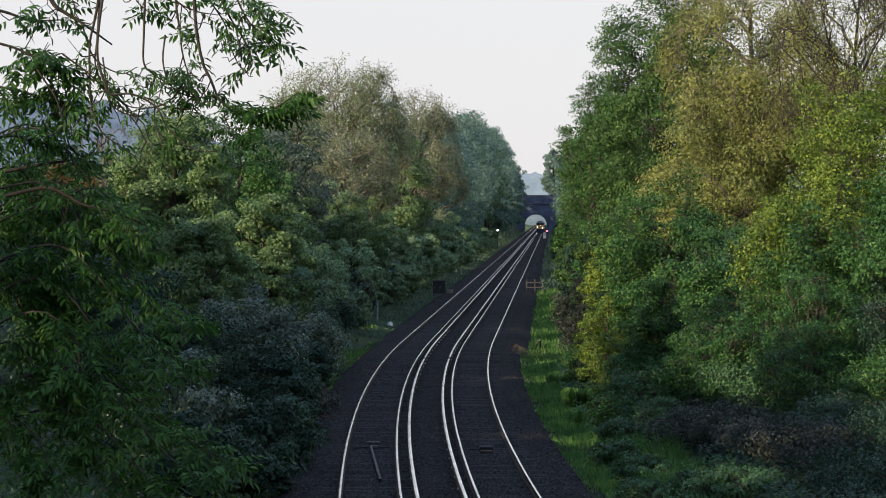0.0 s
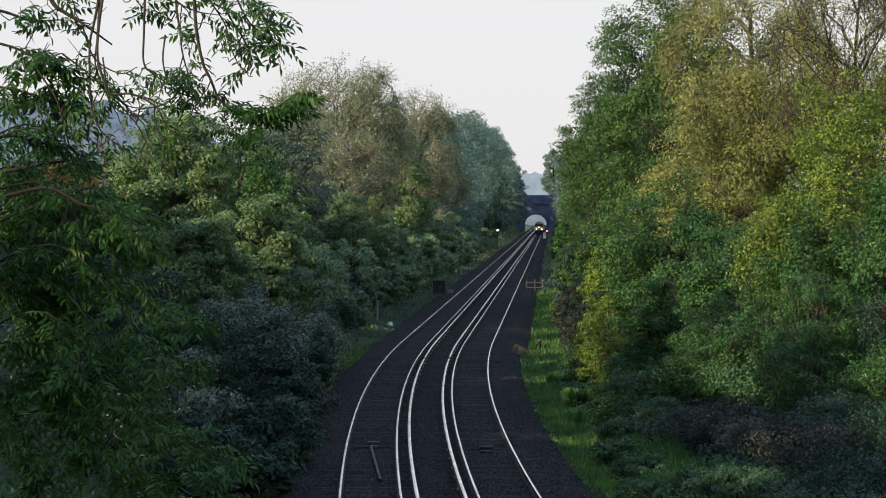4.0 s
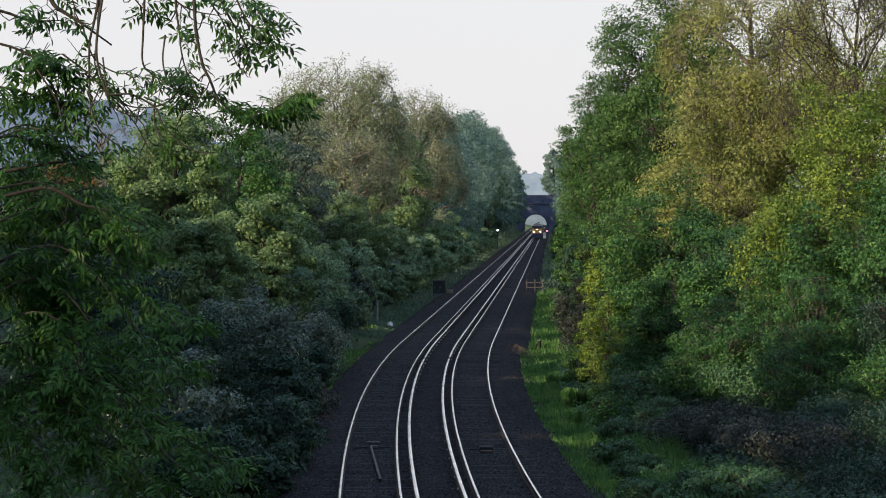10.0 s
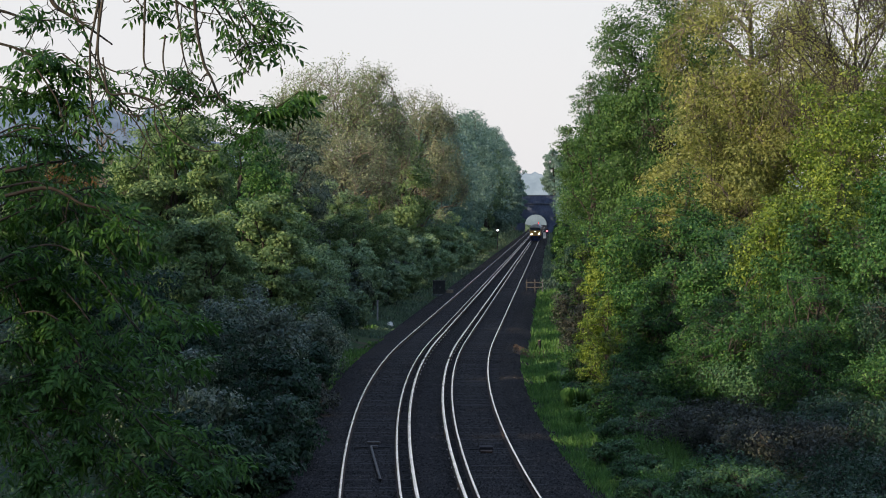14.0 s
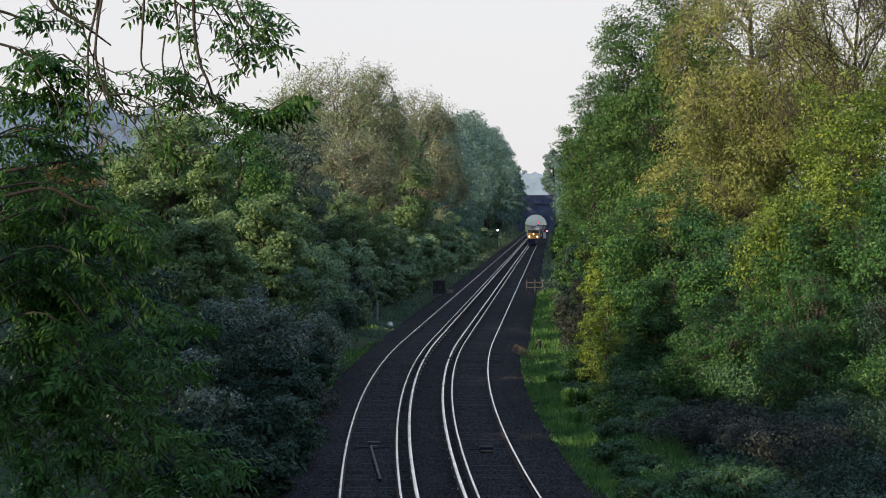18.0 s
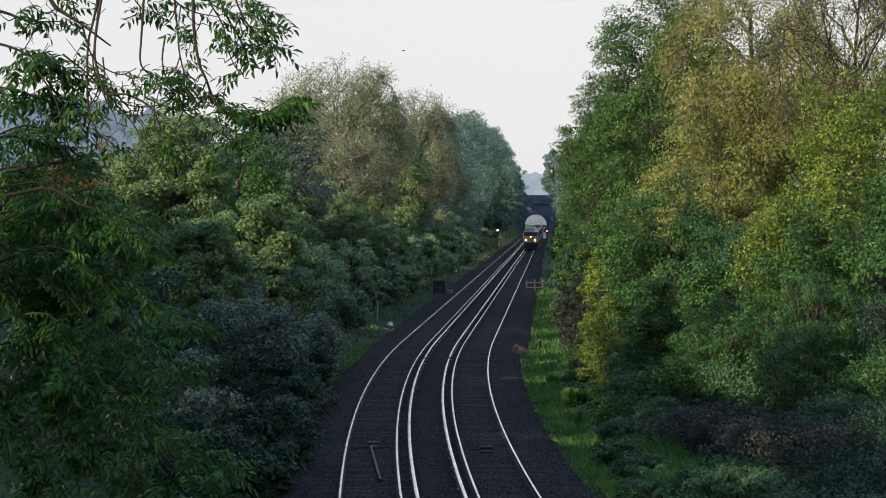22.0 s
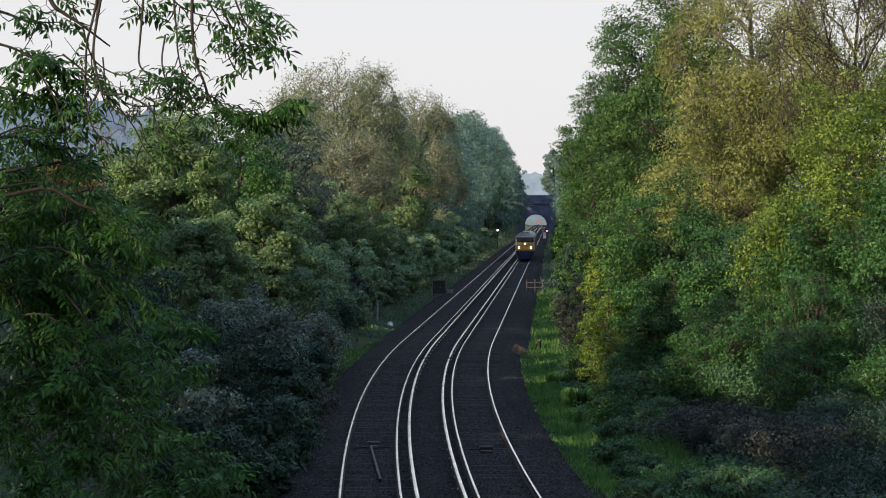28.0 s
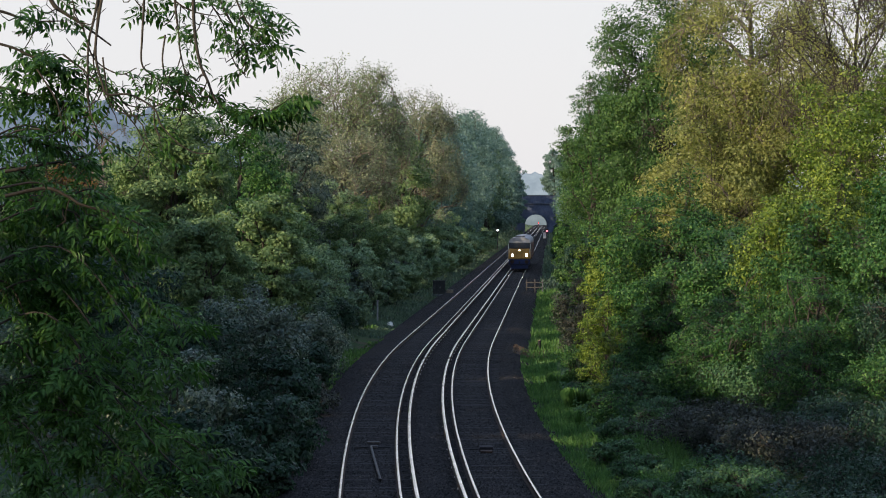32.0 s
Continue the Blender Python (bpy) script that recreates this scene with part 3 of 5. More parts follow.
make_tree(11.3, 106, 6.2, 2.0, -0.2, 26000, 0.12, LEAF_IVY, name="shrub", label="green holly between lighter shrubs", category="shrub", clumps=200, clump=0.17, stem=0.2, ragged=0.45, squash=1.25, seed=36)
for k, (x, y, top, r) in enumerate([(10.2, 103, 5.8, 2.0), (8.5, 105, 4.8, 1.6), (12.6, 97, 6.6, 2.2), (14.9, 97, 6.8, 2.2)]):
    make_tree(x, y, top, r, -0.3, 24000, 0.11, LEAF_HAW, name="shrub", label="dense green hawthorn in the shrubs on the bank", category="shrub", clumps=240, clump=0.17, squash=1.2, stem=0.2, ragged=0.4, seed=41 + k)
for k, (x, y, top, r) in enumerate([(10.3, 93, 3.6, 1.7), (12.9, 90, 4.0, 1.8)]):
    make_tree(x, y, top, r, -0.4, 15000, 0.10, LEAF_HAW, name="shrub", label="low green hawthorn before the taller shrubs", category="shrub", clumps=160, clump=0.18, squash=1.1, stem=0.2, ragged=0.4, seed=46 + k)
make_tree(9.0, 100, 2.2, 1.9, -0.3, 16000, 0.10, LEAF_HAW, name="shrub", label="low green shrub at the foot of the bank", category="shrub", clumps=70, seed=37)
make_tree(8.2, 82, 1.3, 2.0, -0.3, 22000, 0.08, LEAF_BRAMBLE, name="bramble_bush", label="low grey-brown bramble mound beside the grass", category="bush", clumps=90, seed=38, depth=3.5)
make_tree(11.8, 80, 1.7, 2.3, -0.3, 22000, 0.08, LEAF_DARK, name="bramble_bush", label="low dark green bramble mound", category="bush", clumps=90, seed=39, depth=3.5)
make_tree(11.0, 92, 2.4, 2.6, -0.2, 22000, 0.09, LEAF_IVY, name="shrub", label="low green shrub under the hazels", category="shrub", clumps=90, seed=40)

for k, (x, y, top, r, mat, lab) in enumerate([
        (9.6, 74, 1.5, 2.0, LEAF_BRAMBLE, "low grey-brown bramble mound"), (12.5, 72, 2.0, 2.2, LEAF_DARK, "dark green bramble mound"), (7.0, 92, 0.9, 1.2, LEAF_IVY, "low dark ivy clump by the grass"),
        (13.8, 84, 3.0, 2.2, LEAF_HAW, "green shrub under the hazels"), (7.0, 104, 2.0, 1.3, LEAF_HAW, "low green shrub at the verge"), (6.5, 112, 3.9, 1.2, LEAF_YEL, "yellow-green field maple at the verge"), (11.7, 89, 5.4, 1.4, LEAF_HAW, "green hazel on the bank"), (7.2, 70, 0.6, 1.4, LEAF_IVY, "low green ivy clump by the grass"),
        (10.4, 66, 1.3, 2.2, LEAF_DARK, "dark bramble mound on the bank"), (9.6, 96, 4.4, 2.0, LEAF_HAW, "dense green hawthorn on the bank"), (12.4, 92, 5.0, 2.2, LEAF_HAW, "dense green hawthorn on the bank"),
        (14.8, 86, 5.4, 2.2, LEAF_DARK, "dense dark hazel on the bank"), (8.0, 107, 3.6, 1.5, LEAF_HAW, "green hawthorn at the verge"), (11.2, 87, 3.4, 1.9, LEAF_HAW, "green holly bush on the bank"), (15.5, 78, 3.6, 2.2, LEAF_DARK, "dark green hazel on the bank"), (6.4, 106, 2.5, 1.1, LEAF_YEL, "yellow-green field maple at the verge"), (6.2, 102, 1.0, 0.9, LEAF_YEL, "yellow-green field maple at the verge"), (5.9, 118, 1.6, 1.0, LEAF_HAW, "small green shrub at the verge"), (5.0, 70, 0.35, 0.8, LEAF_IVY, "low ivy clump at the edge of the ballast"), (5.3, 75, 0.5, 0.8, LEAF_IVY, "low ivy clump at the edge of the ballast"), (5.0, 81, 0.4, 0.7, LEAF_IVY, "low ivy clump at the edge of the ballast"), (5.6, 87, 0.6, 0.9, LEAF_IVY, "low ivy clump beside the grass"), (5.7, 95, 0.9, 0.8, LEAF_HAW, "small green shrub in the verge grass"), (4.9, 65, 0.2, 0.7, LEAF_IVY, "low ivy clump at the edge of the ballast"), (6.6, 97, 1.6, 1.0, LEAF_IVY, "small green shrub in the verge grass")]):
    make_tree(x, y, top, r, -0.5, min(16000, int(4800 * r * r) + 4500), 0.08, mat, name="bush", label=lab, category="bush", clumps=130, clump=0.18, seed=110 + k, depth=r * 1.4)

# the left-hand bank
branchy_tree(-9.3, 247, 20.7, 6.5, 1.0, 38000, 0.18, LEAF_POPLAR, "tall pale olive-green poplar with thin leaves", seed=51, limbs=24, boughs=8, sprays=6, twigs=3, thick=0.03, rise=0.7, scatter_r=0.3)
branchy_tree(-7.6, 226, 15.8, 3.7, -1.0, 18000, 0.16, LEAF_BROWN, "bronze-leaved poplar with thin twigs", seed=52, limbs=13, boughs=7, sprays=6, twigs=3, thick=0.026, rise=0.8, scatter_r=0.25)
make_tree(-11.8, 206, 14.6, 4.3, 1.5, 34000, 0.19, LEAF_GREY, label="grey-green tree on the bank", clumps=180, clump=0.2, seed=53)
branchy_tree(-2.6, 309, 21.4, 5.0, 0.5, 34000, 0.19, LEAF_BROWN, "tall bronze-leaved poplar on the bank", seed=54, limbs=20, boughs=7, sprays=6, twigs=3, thick=0.032, rise=0.8, scatter_r=0.32)
make_tree(-4.1, 275, 15.0, 3.0, 0.5, 26000, 0.24, LEAF_ELDER, label="dark green tree between bronze poplars", clumps=150, seed=55, ragged=0.12, clump=0.27)
make_tree(-13.9, 146, 13.0, 3.5, 2.5, 56000, 0.17, LEAF_ELDER, label="pale green tree above the dark bushes", clumps=230, seed=56, dense=0.25, ragged=0.15, clump=0.2)
make_tree(-11.9, 165, 12.4, 3.2, 0.8, 34000, 0.17, LEAF_HAW, label="dark green tree standing on the bank", clumps=120, seed=57)
make_tree(-8.3, 130, 8.4, 2.5, -0.1, 42000, 0.16, LEAF_ELDER, label="green elder with paler shoots on top", clumps=150, seed=58, dense=0.3, clump=0.21, squash=0.75)
make_tree(-10.2, 120, 7.3, 2.2, 0.5, 30000, 0.15, LEAF_ELDER, name="shrub", label="green elder shrub on the bank", category="shrub", clumps=90, seed=59)
make_tree(-7.7, 155, 5.4, 2.3, -0.2, 18000, 0.15, LEAF_HAZED, name="shrub", label="grey-green sallow on the bank", category="shrub", clumps=80, seed=60)
make_tree(-5.9, 190, 5.4, 2.2, -0.2, 14000, 0.18, LEAF_HAZED, name="shrub", label="grey-green sallow shrub by the grass strip", category="shrub", clumps=70, seed=61)
make_tree(-16.2, 124, 8.0, 2.6, 1.0, 24000, 0.14, LEAF_DARK, label="dark green tree standing on the bank", clumps=100, seed=62)
make_tree(-21.5, 150, 10.2, 3.4, 2.0, 16000, 0.18, LEAF_DARK, label="dark green tree high on the bank", clumps=90, seed=71)
make_tree(-19.0, 138, 9.4, 2.8, 2.0, 16000, 0.16, LEAF_ELDER, label="green elder high on the bank", clumps=90, seed=72)
make_tree(-18.4, 160, 11.0, 3.0, 3.0, 16000, 0.18, LEAF_ELDER, label="pale green tree high on the bank", clumps=90, seed=73)
make_tree(-15.2, 112, 5.6, 2.6, 1.0, 22000, 0.12, LEAF_DARK, name="shrub", label="dark shrub on the bank", category="shrub", clumps=90, seed=63)
make_tree(-18.0, 134, 9.7, 1.6, 6.6, 5000, 0.12, LEAF_RUST, name="shrub", label="copper-leaved shrub on the bank", category="shrub", clumps=40, seed=64)
make_tree(-6.9, 214, 8.4, 2.7, 0.0, 18000, 0.17, LEAF_ELDER, label="green elder before the bronze poplar", clumps=120, seed=48, clump=0.2, stem=0.5)
make_tree(-8.9, 218, 9.2, 2.6, 0.5, 16000, 0.17, LEAF_HAZED, label="pale green sallow before the bronze poplar", clumps=120, seed=49, clump=0.2, stem=0.5)
make_tree(-2.6, 275, 5.6, 2.6, -0.1, 12000, 0.22, LEAF_HAZED, name="shrub", label="grey-green shrub on the verge", category="shrub", clumps=60, seed=65)
make_tree(-5.4, 250, 7.5, 2.6, -0.1, 12000, 0.22, LEAF_HAZED, name="shrub", label="green shrub on the verge", category="shrub", clumps=60, seed=66)
make_tree(0.6, 350, 7.4, 2.8, 0.0, 10000, 0.26, LEAF_HAZED, name="shrub", label="grey-green shrub on the verge", category="shrub", clumps=60, seed=67)
make_tree(2.8, 410, 5.0, 2.6, 0.0, 8000, 0.28, LEAF_HAZED, name="shrub", label="pale green shrub on the verge", category="shrub", clumps=50, seed=68)
make_tree(-6.5, 206, 2.3, 1.7, -0.4, 9000, 0.16, LEAF_DARK, name="shrub", label="low dark shrub at the track edge", category="shrub", clumps=50, seed=69)
# the next four elders are added to keep sun off the verge grass
make_tree(-12.5, 174, 9.0, 3.0, 0.5, 12000, 0.2, LEAF_ELDER, label="green elder standing on the bank", clumps=90, seed=78)
make_tree(-11.0, 190, 8.0, 2.6, 0.5, 10000, 0.2, LEAF_ELDER, label="green elder standing on the bank", clumps=80, seed=79)
make_tree(-12.5, 182, 10.0, 3.0, 0.5, 14000, 0.2, LEAF_ELDER, label="green elder standing on the bank", clumps=90, seed=74)
make_tree(-13.0, 200, 11.0, 3.2, 2.0, 14000, 0.22, LEAF_ELDER, label="green elder standing on the bank", clumps=90, seed=75)
make_tree(22.8, 166, 13.0, 4.6, 2.0, 16000, 0.22, LEAF_YEL, label="yellow-green tree behind the field maples", clumps=140, seed=77, dense=0.3, stem=0.4)
make_tree(18.2, 172, 16.6, 4.4, 5.0, 18000, 0.25, LEAF_OLIVE, label="tall olive-leaved tree behind the nearer oak", clumps=140, seed=76, dense=0.3, stem=0.5)
branchy_tree(-18.3, 150, 13.2, 1.7, 4.5, 500, 0.1, LEAF_GREY, "bare grey tree with fine upright twigs", bark=PALE_BARK, seed=29, limbs=10, boughs=5, sprays=4, twigs=2, thick=0.012, rise=1.4, scatter_r=0.15)
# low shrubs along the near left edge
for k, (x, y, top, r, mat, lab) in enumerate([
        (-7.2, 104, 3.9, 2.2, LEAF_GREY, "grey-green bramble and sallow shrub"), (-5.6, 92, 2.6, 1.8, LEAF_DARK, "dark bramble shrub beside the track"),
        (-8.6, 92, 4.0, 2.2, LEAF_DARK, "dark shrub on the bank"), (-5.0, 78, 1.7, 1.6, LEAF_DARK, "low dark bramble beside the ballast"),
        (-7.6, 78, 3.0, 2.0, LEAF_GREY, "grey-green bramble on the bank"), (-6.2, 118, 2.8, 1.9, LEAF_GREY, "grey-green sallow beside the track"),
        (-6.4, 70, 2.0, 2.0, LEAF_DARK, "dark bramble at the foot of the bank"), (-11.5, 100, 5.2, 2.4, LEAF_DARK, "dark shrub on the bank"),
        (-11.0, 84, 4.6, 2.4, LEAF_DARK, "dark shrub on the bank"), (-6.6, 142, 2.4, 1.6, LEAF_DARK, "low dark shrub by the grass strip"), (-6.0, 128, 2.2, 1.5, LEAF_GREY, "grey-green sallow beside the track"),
        (-7.3, 108, 3.5, 1.5, LEAF_GREY, "sallow with glints put into its pale leaves on the shaded bank"), (-5.5, 112, 1.8, 1.3, LEAF_DARK, "low dark bramble beside the ballast"), (-6.3, 150, 2.6, 1.6, LEAF_DARK, "dark shrub beside the grass strip"), (-4.9, 81, 0.8, 1.1, LEAF_BRAMBLE, "low brown bramble trailing onto the ballast"),
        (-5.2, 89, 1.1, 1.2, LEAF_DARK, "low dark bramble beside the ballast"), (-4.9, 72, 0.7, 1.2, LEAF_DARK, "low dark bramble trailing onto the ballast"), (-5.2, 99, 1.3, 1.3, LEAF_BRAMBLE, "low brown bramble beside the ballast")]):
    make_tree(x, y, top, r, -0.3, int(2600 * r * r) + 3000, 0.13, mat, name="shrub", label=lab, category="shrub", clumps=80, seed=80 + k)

# rows of trees along both sides of the far cutting
rows_rng = np.random.default_rng(5)
for k, y in enumerate([150, 166, 180, 200, 216, 232, 248, 266, 290, 318, 345, 375, 405, 440, 480, 520, 570]):
    off = -8.4 + rows_rng.uniform(-0.8, 0.6)
    if y > 225:
        off += 1.1
    if 176 < y < 212:
        off -= 1.6
    make_tree(float(mid_x(y)) + off, y, rows_rng.uniform(2.6, 5.2), 2.3, -0.3, 9000, 0.16 + y * 0.0003, (LEAF_LIME, LEAF_HAZED, LEAF_ELDER)[k % 3] if y < 225 else LEAF_HAZED,
              name="shrub", label="shaded shrub along the track edge", category="shrub", group="shrubs along the cutting", clumps=50, seed=500 + k, limbs=5)
for k, y in enumerate([150, 166, 184, 204, 226, 250, 276, 304, 340, 380, 420, 470, 520, 580, 650]):
    off = 7.8 + rows_rng.uniform(-0.3, 0.5)
    make_tree(float(mid_x(y)) + off, y, rows_rng.uniform(3.2, 6.2), 1.9, -0.3, 9000 if y > 270 else 15000, 0.14 + y * 0.0004 if y > 270 else 0.15, (LEAF_MAPLE, LEAF_HAW, LEAF_DARK)[k % 3],
              name="shrub", label="green shrub at the edge of the verge", category="shrub", group="shrubs along the cutting", clumps=50, seed=530 + k, limbs=5)
make_tree(9.0, 615, 22.3, 6.0, 1.5, 14000, 0.42, LEAF_LIME, label="rounded pale green tree in the row along the cutting", group="trees along the far cutting", clumps=110, seed=590, limbs=6, twig=0.03, ragged=0.1, dense=0.3)
# two hidden rows added behind the front row to keep sun off the track
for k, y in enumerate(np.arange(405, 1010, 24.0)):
    make_tree(float(mid_x(y)) - 15.5, y, 13, 5.5, 0.5, 3500, 0.7, LEAF_FAR, label="tall tree added behind the row to shade the track", group="trees behind the far cutting", clumps=40, seed=680 + k, limbs=3, twig=0.03)
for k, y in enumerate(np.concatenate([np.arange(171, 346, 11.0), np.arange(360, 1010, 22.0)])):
    make_tree(float(mid_x(y)) - 21, y, (12.6 if 290 < y < 345 else 13.5 if y > 320 else 9.6), 6.2, 1.5, 4500, 0.8, LEAF_FAR, label="tall tree added behind the row to shade the track", group="trees behind the far cutting", clumps=40, seed=600 + k, limbs=3, twig=0.03)
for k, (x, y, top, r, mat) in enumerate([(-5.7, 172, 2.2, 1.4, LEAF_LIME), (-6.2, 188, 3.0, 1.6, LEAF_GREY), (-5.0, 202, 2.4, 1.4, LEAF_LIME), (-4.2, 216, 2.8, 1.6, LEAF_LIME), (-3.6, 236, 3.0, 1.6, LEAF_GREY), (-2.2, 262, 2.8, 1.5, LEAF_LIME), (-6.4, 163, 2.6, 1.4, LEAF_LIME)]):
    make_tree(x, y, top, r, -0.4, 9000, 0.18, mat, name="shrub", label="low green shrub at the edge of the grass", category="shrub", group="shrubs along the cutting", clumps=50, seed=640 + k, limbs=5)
# fills a gap in the row, added to shade the locomotive's front
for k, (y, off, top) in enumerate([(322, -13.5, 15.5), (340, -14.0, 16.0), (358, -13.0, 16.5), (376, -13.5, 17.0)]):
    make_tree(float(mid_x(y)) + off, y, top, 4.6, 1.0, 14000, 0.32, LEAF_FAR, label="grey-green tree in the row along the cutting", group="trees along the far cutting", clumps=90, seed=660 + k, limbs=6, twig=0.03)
# unseen trees added beside and behind the eye to shade the near bank
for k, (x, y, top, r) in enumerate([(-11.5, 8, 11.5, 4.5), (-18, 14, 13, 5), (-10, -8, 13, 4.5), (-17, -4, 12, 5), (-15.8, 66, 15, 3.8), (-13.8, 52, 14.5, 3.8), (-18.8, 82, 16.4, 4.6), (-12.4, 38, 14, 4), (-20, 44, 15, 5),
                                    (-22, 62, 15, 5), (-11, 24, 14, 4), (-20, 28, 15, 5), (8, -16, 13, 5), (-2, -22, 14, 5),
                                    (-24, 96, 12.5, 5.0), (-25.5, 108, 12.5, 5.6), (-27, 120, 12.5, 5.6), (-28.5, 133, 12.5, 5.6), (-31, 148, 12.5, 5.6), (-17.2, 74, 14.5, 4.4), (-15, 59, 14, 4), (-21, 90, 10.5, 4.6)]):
    make_tree(x, y, top, r, 2.0, 2800 if k == 0 else 4500, 0.6, LEAF_DARK, label="unseen tree added to shade the near bank", clumps=50, seed=560 + k, limbs=4, twig=0.02)
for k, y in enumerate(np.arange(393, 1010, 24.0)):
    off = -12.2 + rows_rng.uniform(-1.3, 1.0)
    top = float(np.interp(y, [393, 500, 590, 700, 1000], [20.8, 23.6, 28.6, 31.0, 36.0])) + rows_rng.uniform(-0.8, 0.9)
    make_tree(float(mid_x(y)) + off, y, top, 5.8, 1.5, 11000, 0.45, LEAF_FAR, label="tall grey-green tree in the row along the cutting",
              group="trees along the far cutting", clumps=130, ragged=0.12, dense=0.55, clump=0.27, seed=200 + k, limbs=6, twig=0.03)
for k, y in enumerate(np.arange(258, 1010, 26.0)):
    off = 12.2 + rows_rng.uniform(-0.5, 1.0)
    top = (20.5 if y < 430 else 17.5) + rows_rng.uniform(-0.8, 1.2)
    make_tree(float(mid_x(y)) + off, y, top, 5.1, 0.8, 8000 if y > 320 else 15000, 0.4 if y > 320 else 0.26, LEAF_HAW if k < 5 else LEAF_FAR, label="tall green tree in the row along the cutting",
              group="trees along the far cutting", clumps=80, seed=300 + k, limbs=6, twig=0.03)
# the last three are added farther left to shade the bridge face
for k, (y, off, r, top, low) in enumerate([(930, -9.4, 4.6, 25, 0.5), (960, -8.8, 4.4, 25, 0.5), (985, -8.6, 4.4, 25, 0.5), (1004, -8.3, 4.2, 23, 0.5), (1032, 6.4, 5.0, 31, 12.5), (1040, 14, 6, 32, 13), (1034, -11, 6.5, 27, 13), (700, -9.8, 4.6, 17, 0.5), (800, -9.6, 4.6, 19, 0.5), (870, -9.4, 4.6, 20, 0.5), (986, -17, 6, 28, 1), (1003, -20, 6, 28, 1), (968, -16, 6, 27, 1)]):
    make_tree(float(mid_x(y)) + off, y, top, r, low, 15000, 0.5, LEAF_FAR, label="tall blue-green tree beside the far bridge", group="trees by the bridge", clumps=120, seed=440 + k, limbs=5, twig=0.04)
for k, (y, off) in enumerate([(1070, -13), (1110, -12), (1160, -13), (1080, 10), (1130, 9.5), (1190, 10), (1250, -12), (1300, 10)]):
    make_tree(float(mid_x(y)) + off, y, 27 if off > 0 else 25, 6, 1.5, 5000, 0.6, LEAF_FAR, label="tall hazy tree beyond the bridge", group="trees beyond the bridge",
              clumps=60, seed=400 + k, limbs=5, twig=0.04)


# ---------------------------------------------------------------- train
YELLOW = grained("warning_yellow_paint", (0.40, 0.215, 0.05), (0.55, 0.30, 0.08), 5.0, rough=0.45, bump=0)
ROOFGREY = grained("dusty_roof_grey", (0.26, 0.27, 0.29), (0.40, 0.41, 0.43), 3.0, rough=0.7, bump=0)
BLUE = grained("grimy_dark_blue_paint", (0.012, 0.022, 0.075), (0.022, 0.038, 0.115), 4.0, rough=0.5, bump=0)
MAROON = grained("grimy_maroon_paint", (0.075, 0.030, 0.022), (0.13, 0.052, 0.036), 3.0, rough=0.5, bump=0)
CABGLASS = material("cab_glass", (0.035, 0.042, 0.055), 0.12, spec=0.7)
LAMP = glowing("lit_headlamp", (1.0, 0.95, 0.82), 9.0)
RED_LAMP = glowing("lit_red_lamp", (1.0, 0.05, 0.06), 9.0)
WHITE_LAMP = glowing("lit_white_lamp", (0.9, 0.97, 1.0), 2.6)


def body_shell(length, width, floor, shoulder, top, y0=0.0):
    """A vehicle body with a domed roof, as section and roof meshes."""
    n = 10
    side = [(-width / 2, floor), (-width / 2, shoulder)]
    roof = [(-width / 2 * math.cos(math.pi * i / n), shoulder + (top - shoulder) * math.sin(math.pi * i / n) ** 0.8) for i in range(n + 1)]
    b = bmesh.new()
    box(width, length, shoulder - floor, (0, y0 + length / 2, (shoulder + floor) / 2), 0.05, None, b)
    r = bmesh.new()
    lo = [r.verts.new((x, y0 + 0.02, z)) for x, z in roof]
    hi = [r.verts.new((x, y0 + length - 0.02, z)) for x, z in roof]
    r.faces.new(lo)
    r.faces.new(hi[::-1])
    for i in range(n):
        r.faces.new((lo[i], hi[i], hi[i + 1], lo[i + 1]))
    r.faces.new((lo[0], lo[n], hi[n], hi[0]))
    bmesh.ops.recalc_face_normals(r, faces=r.faces)
    return b, r


def bogie(root, y):
    b = part("bogie", box(2.3, 3.6, 0.35, (0, y, 0.75), 0.05), BLACK, root)
    for dy in (-1.2, 1.2):
        for x in (-0.76, 0.76):
            part("wheel", rod((x - 0.06, y + dy, 0.46), (x + 0.06, y + dy, 0.46), 0.46, None, 18), RUST, b)


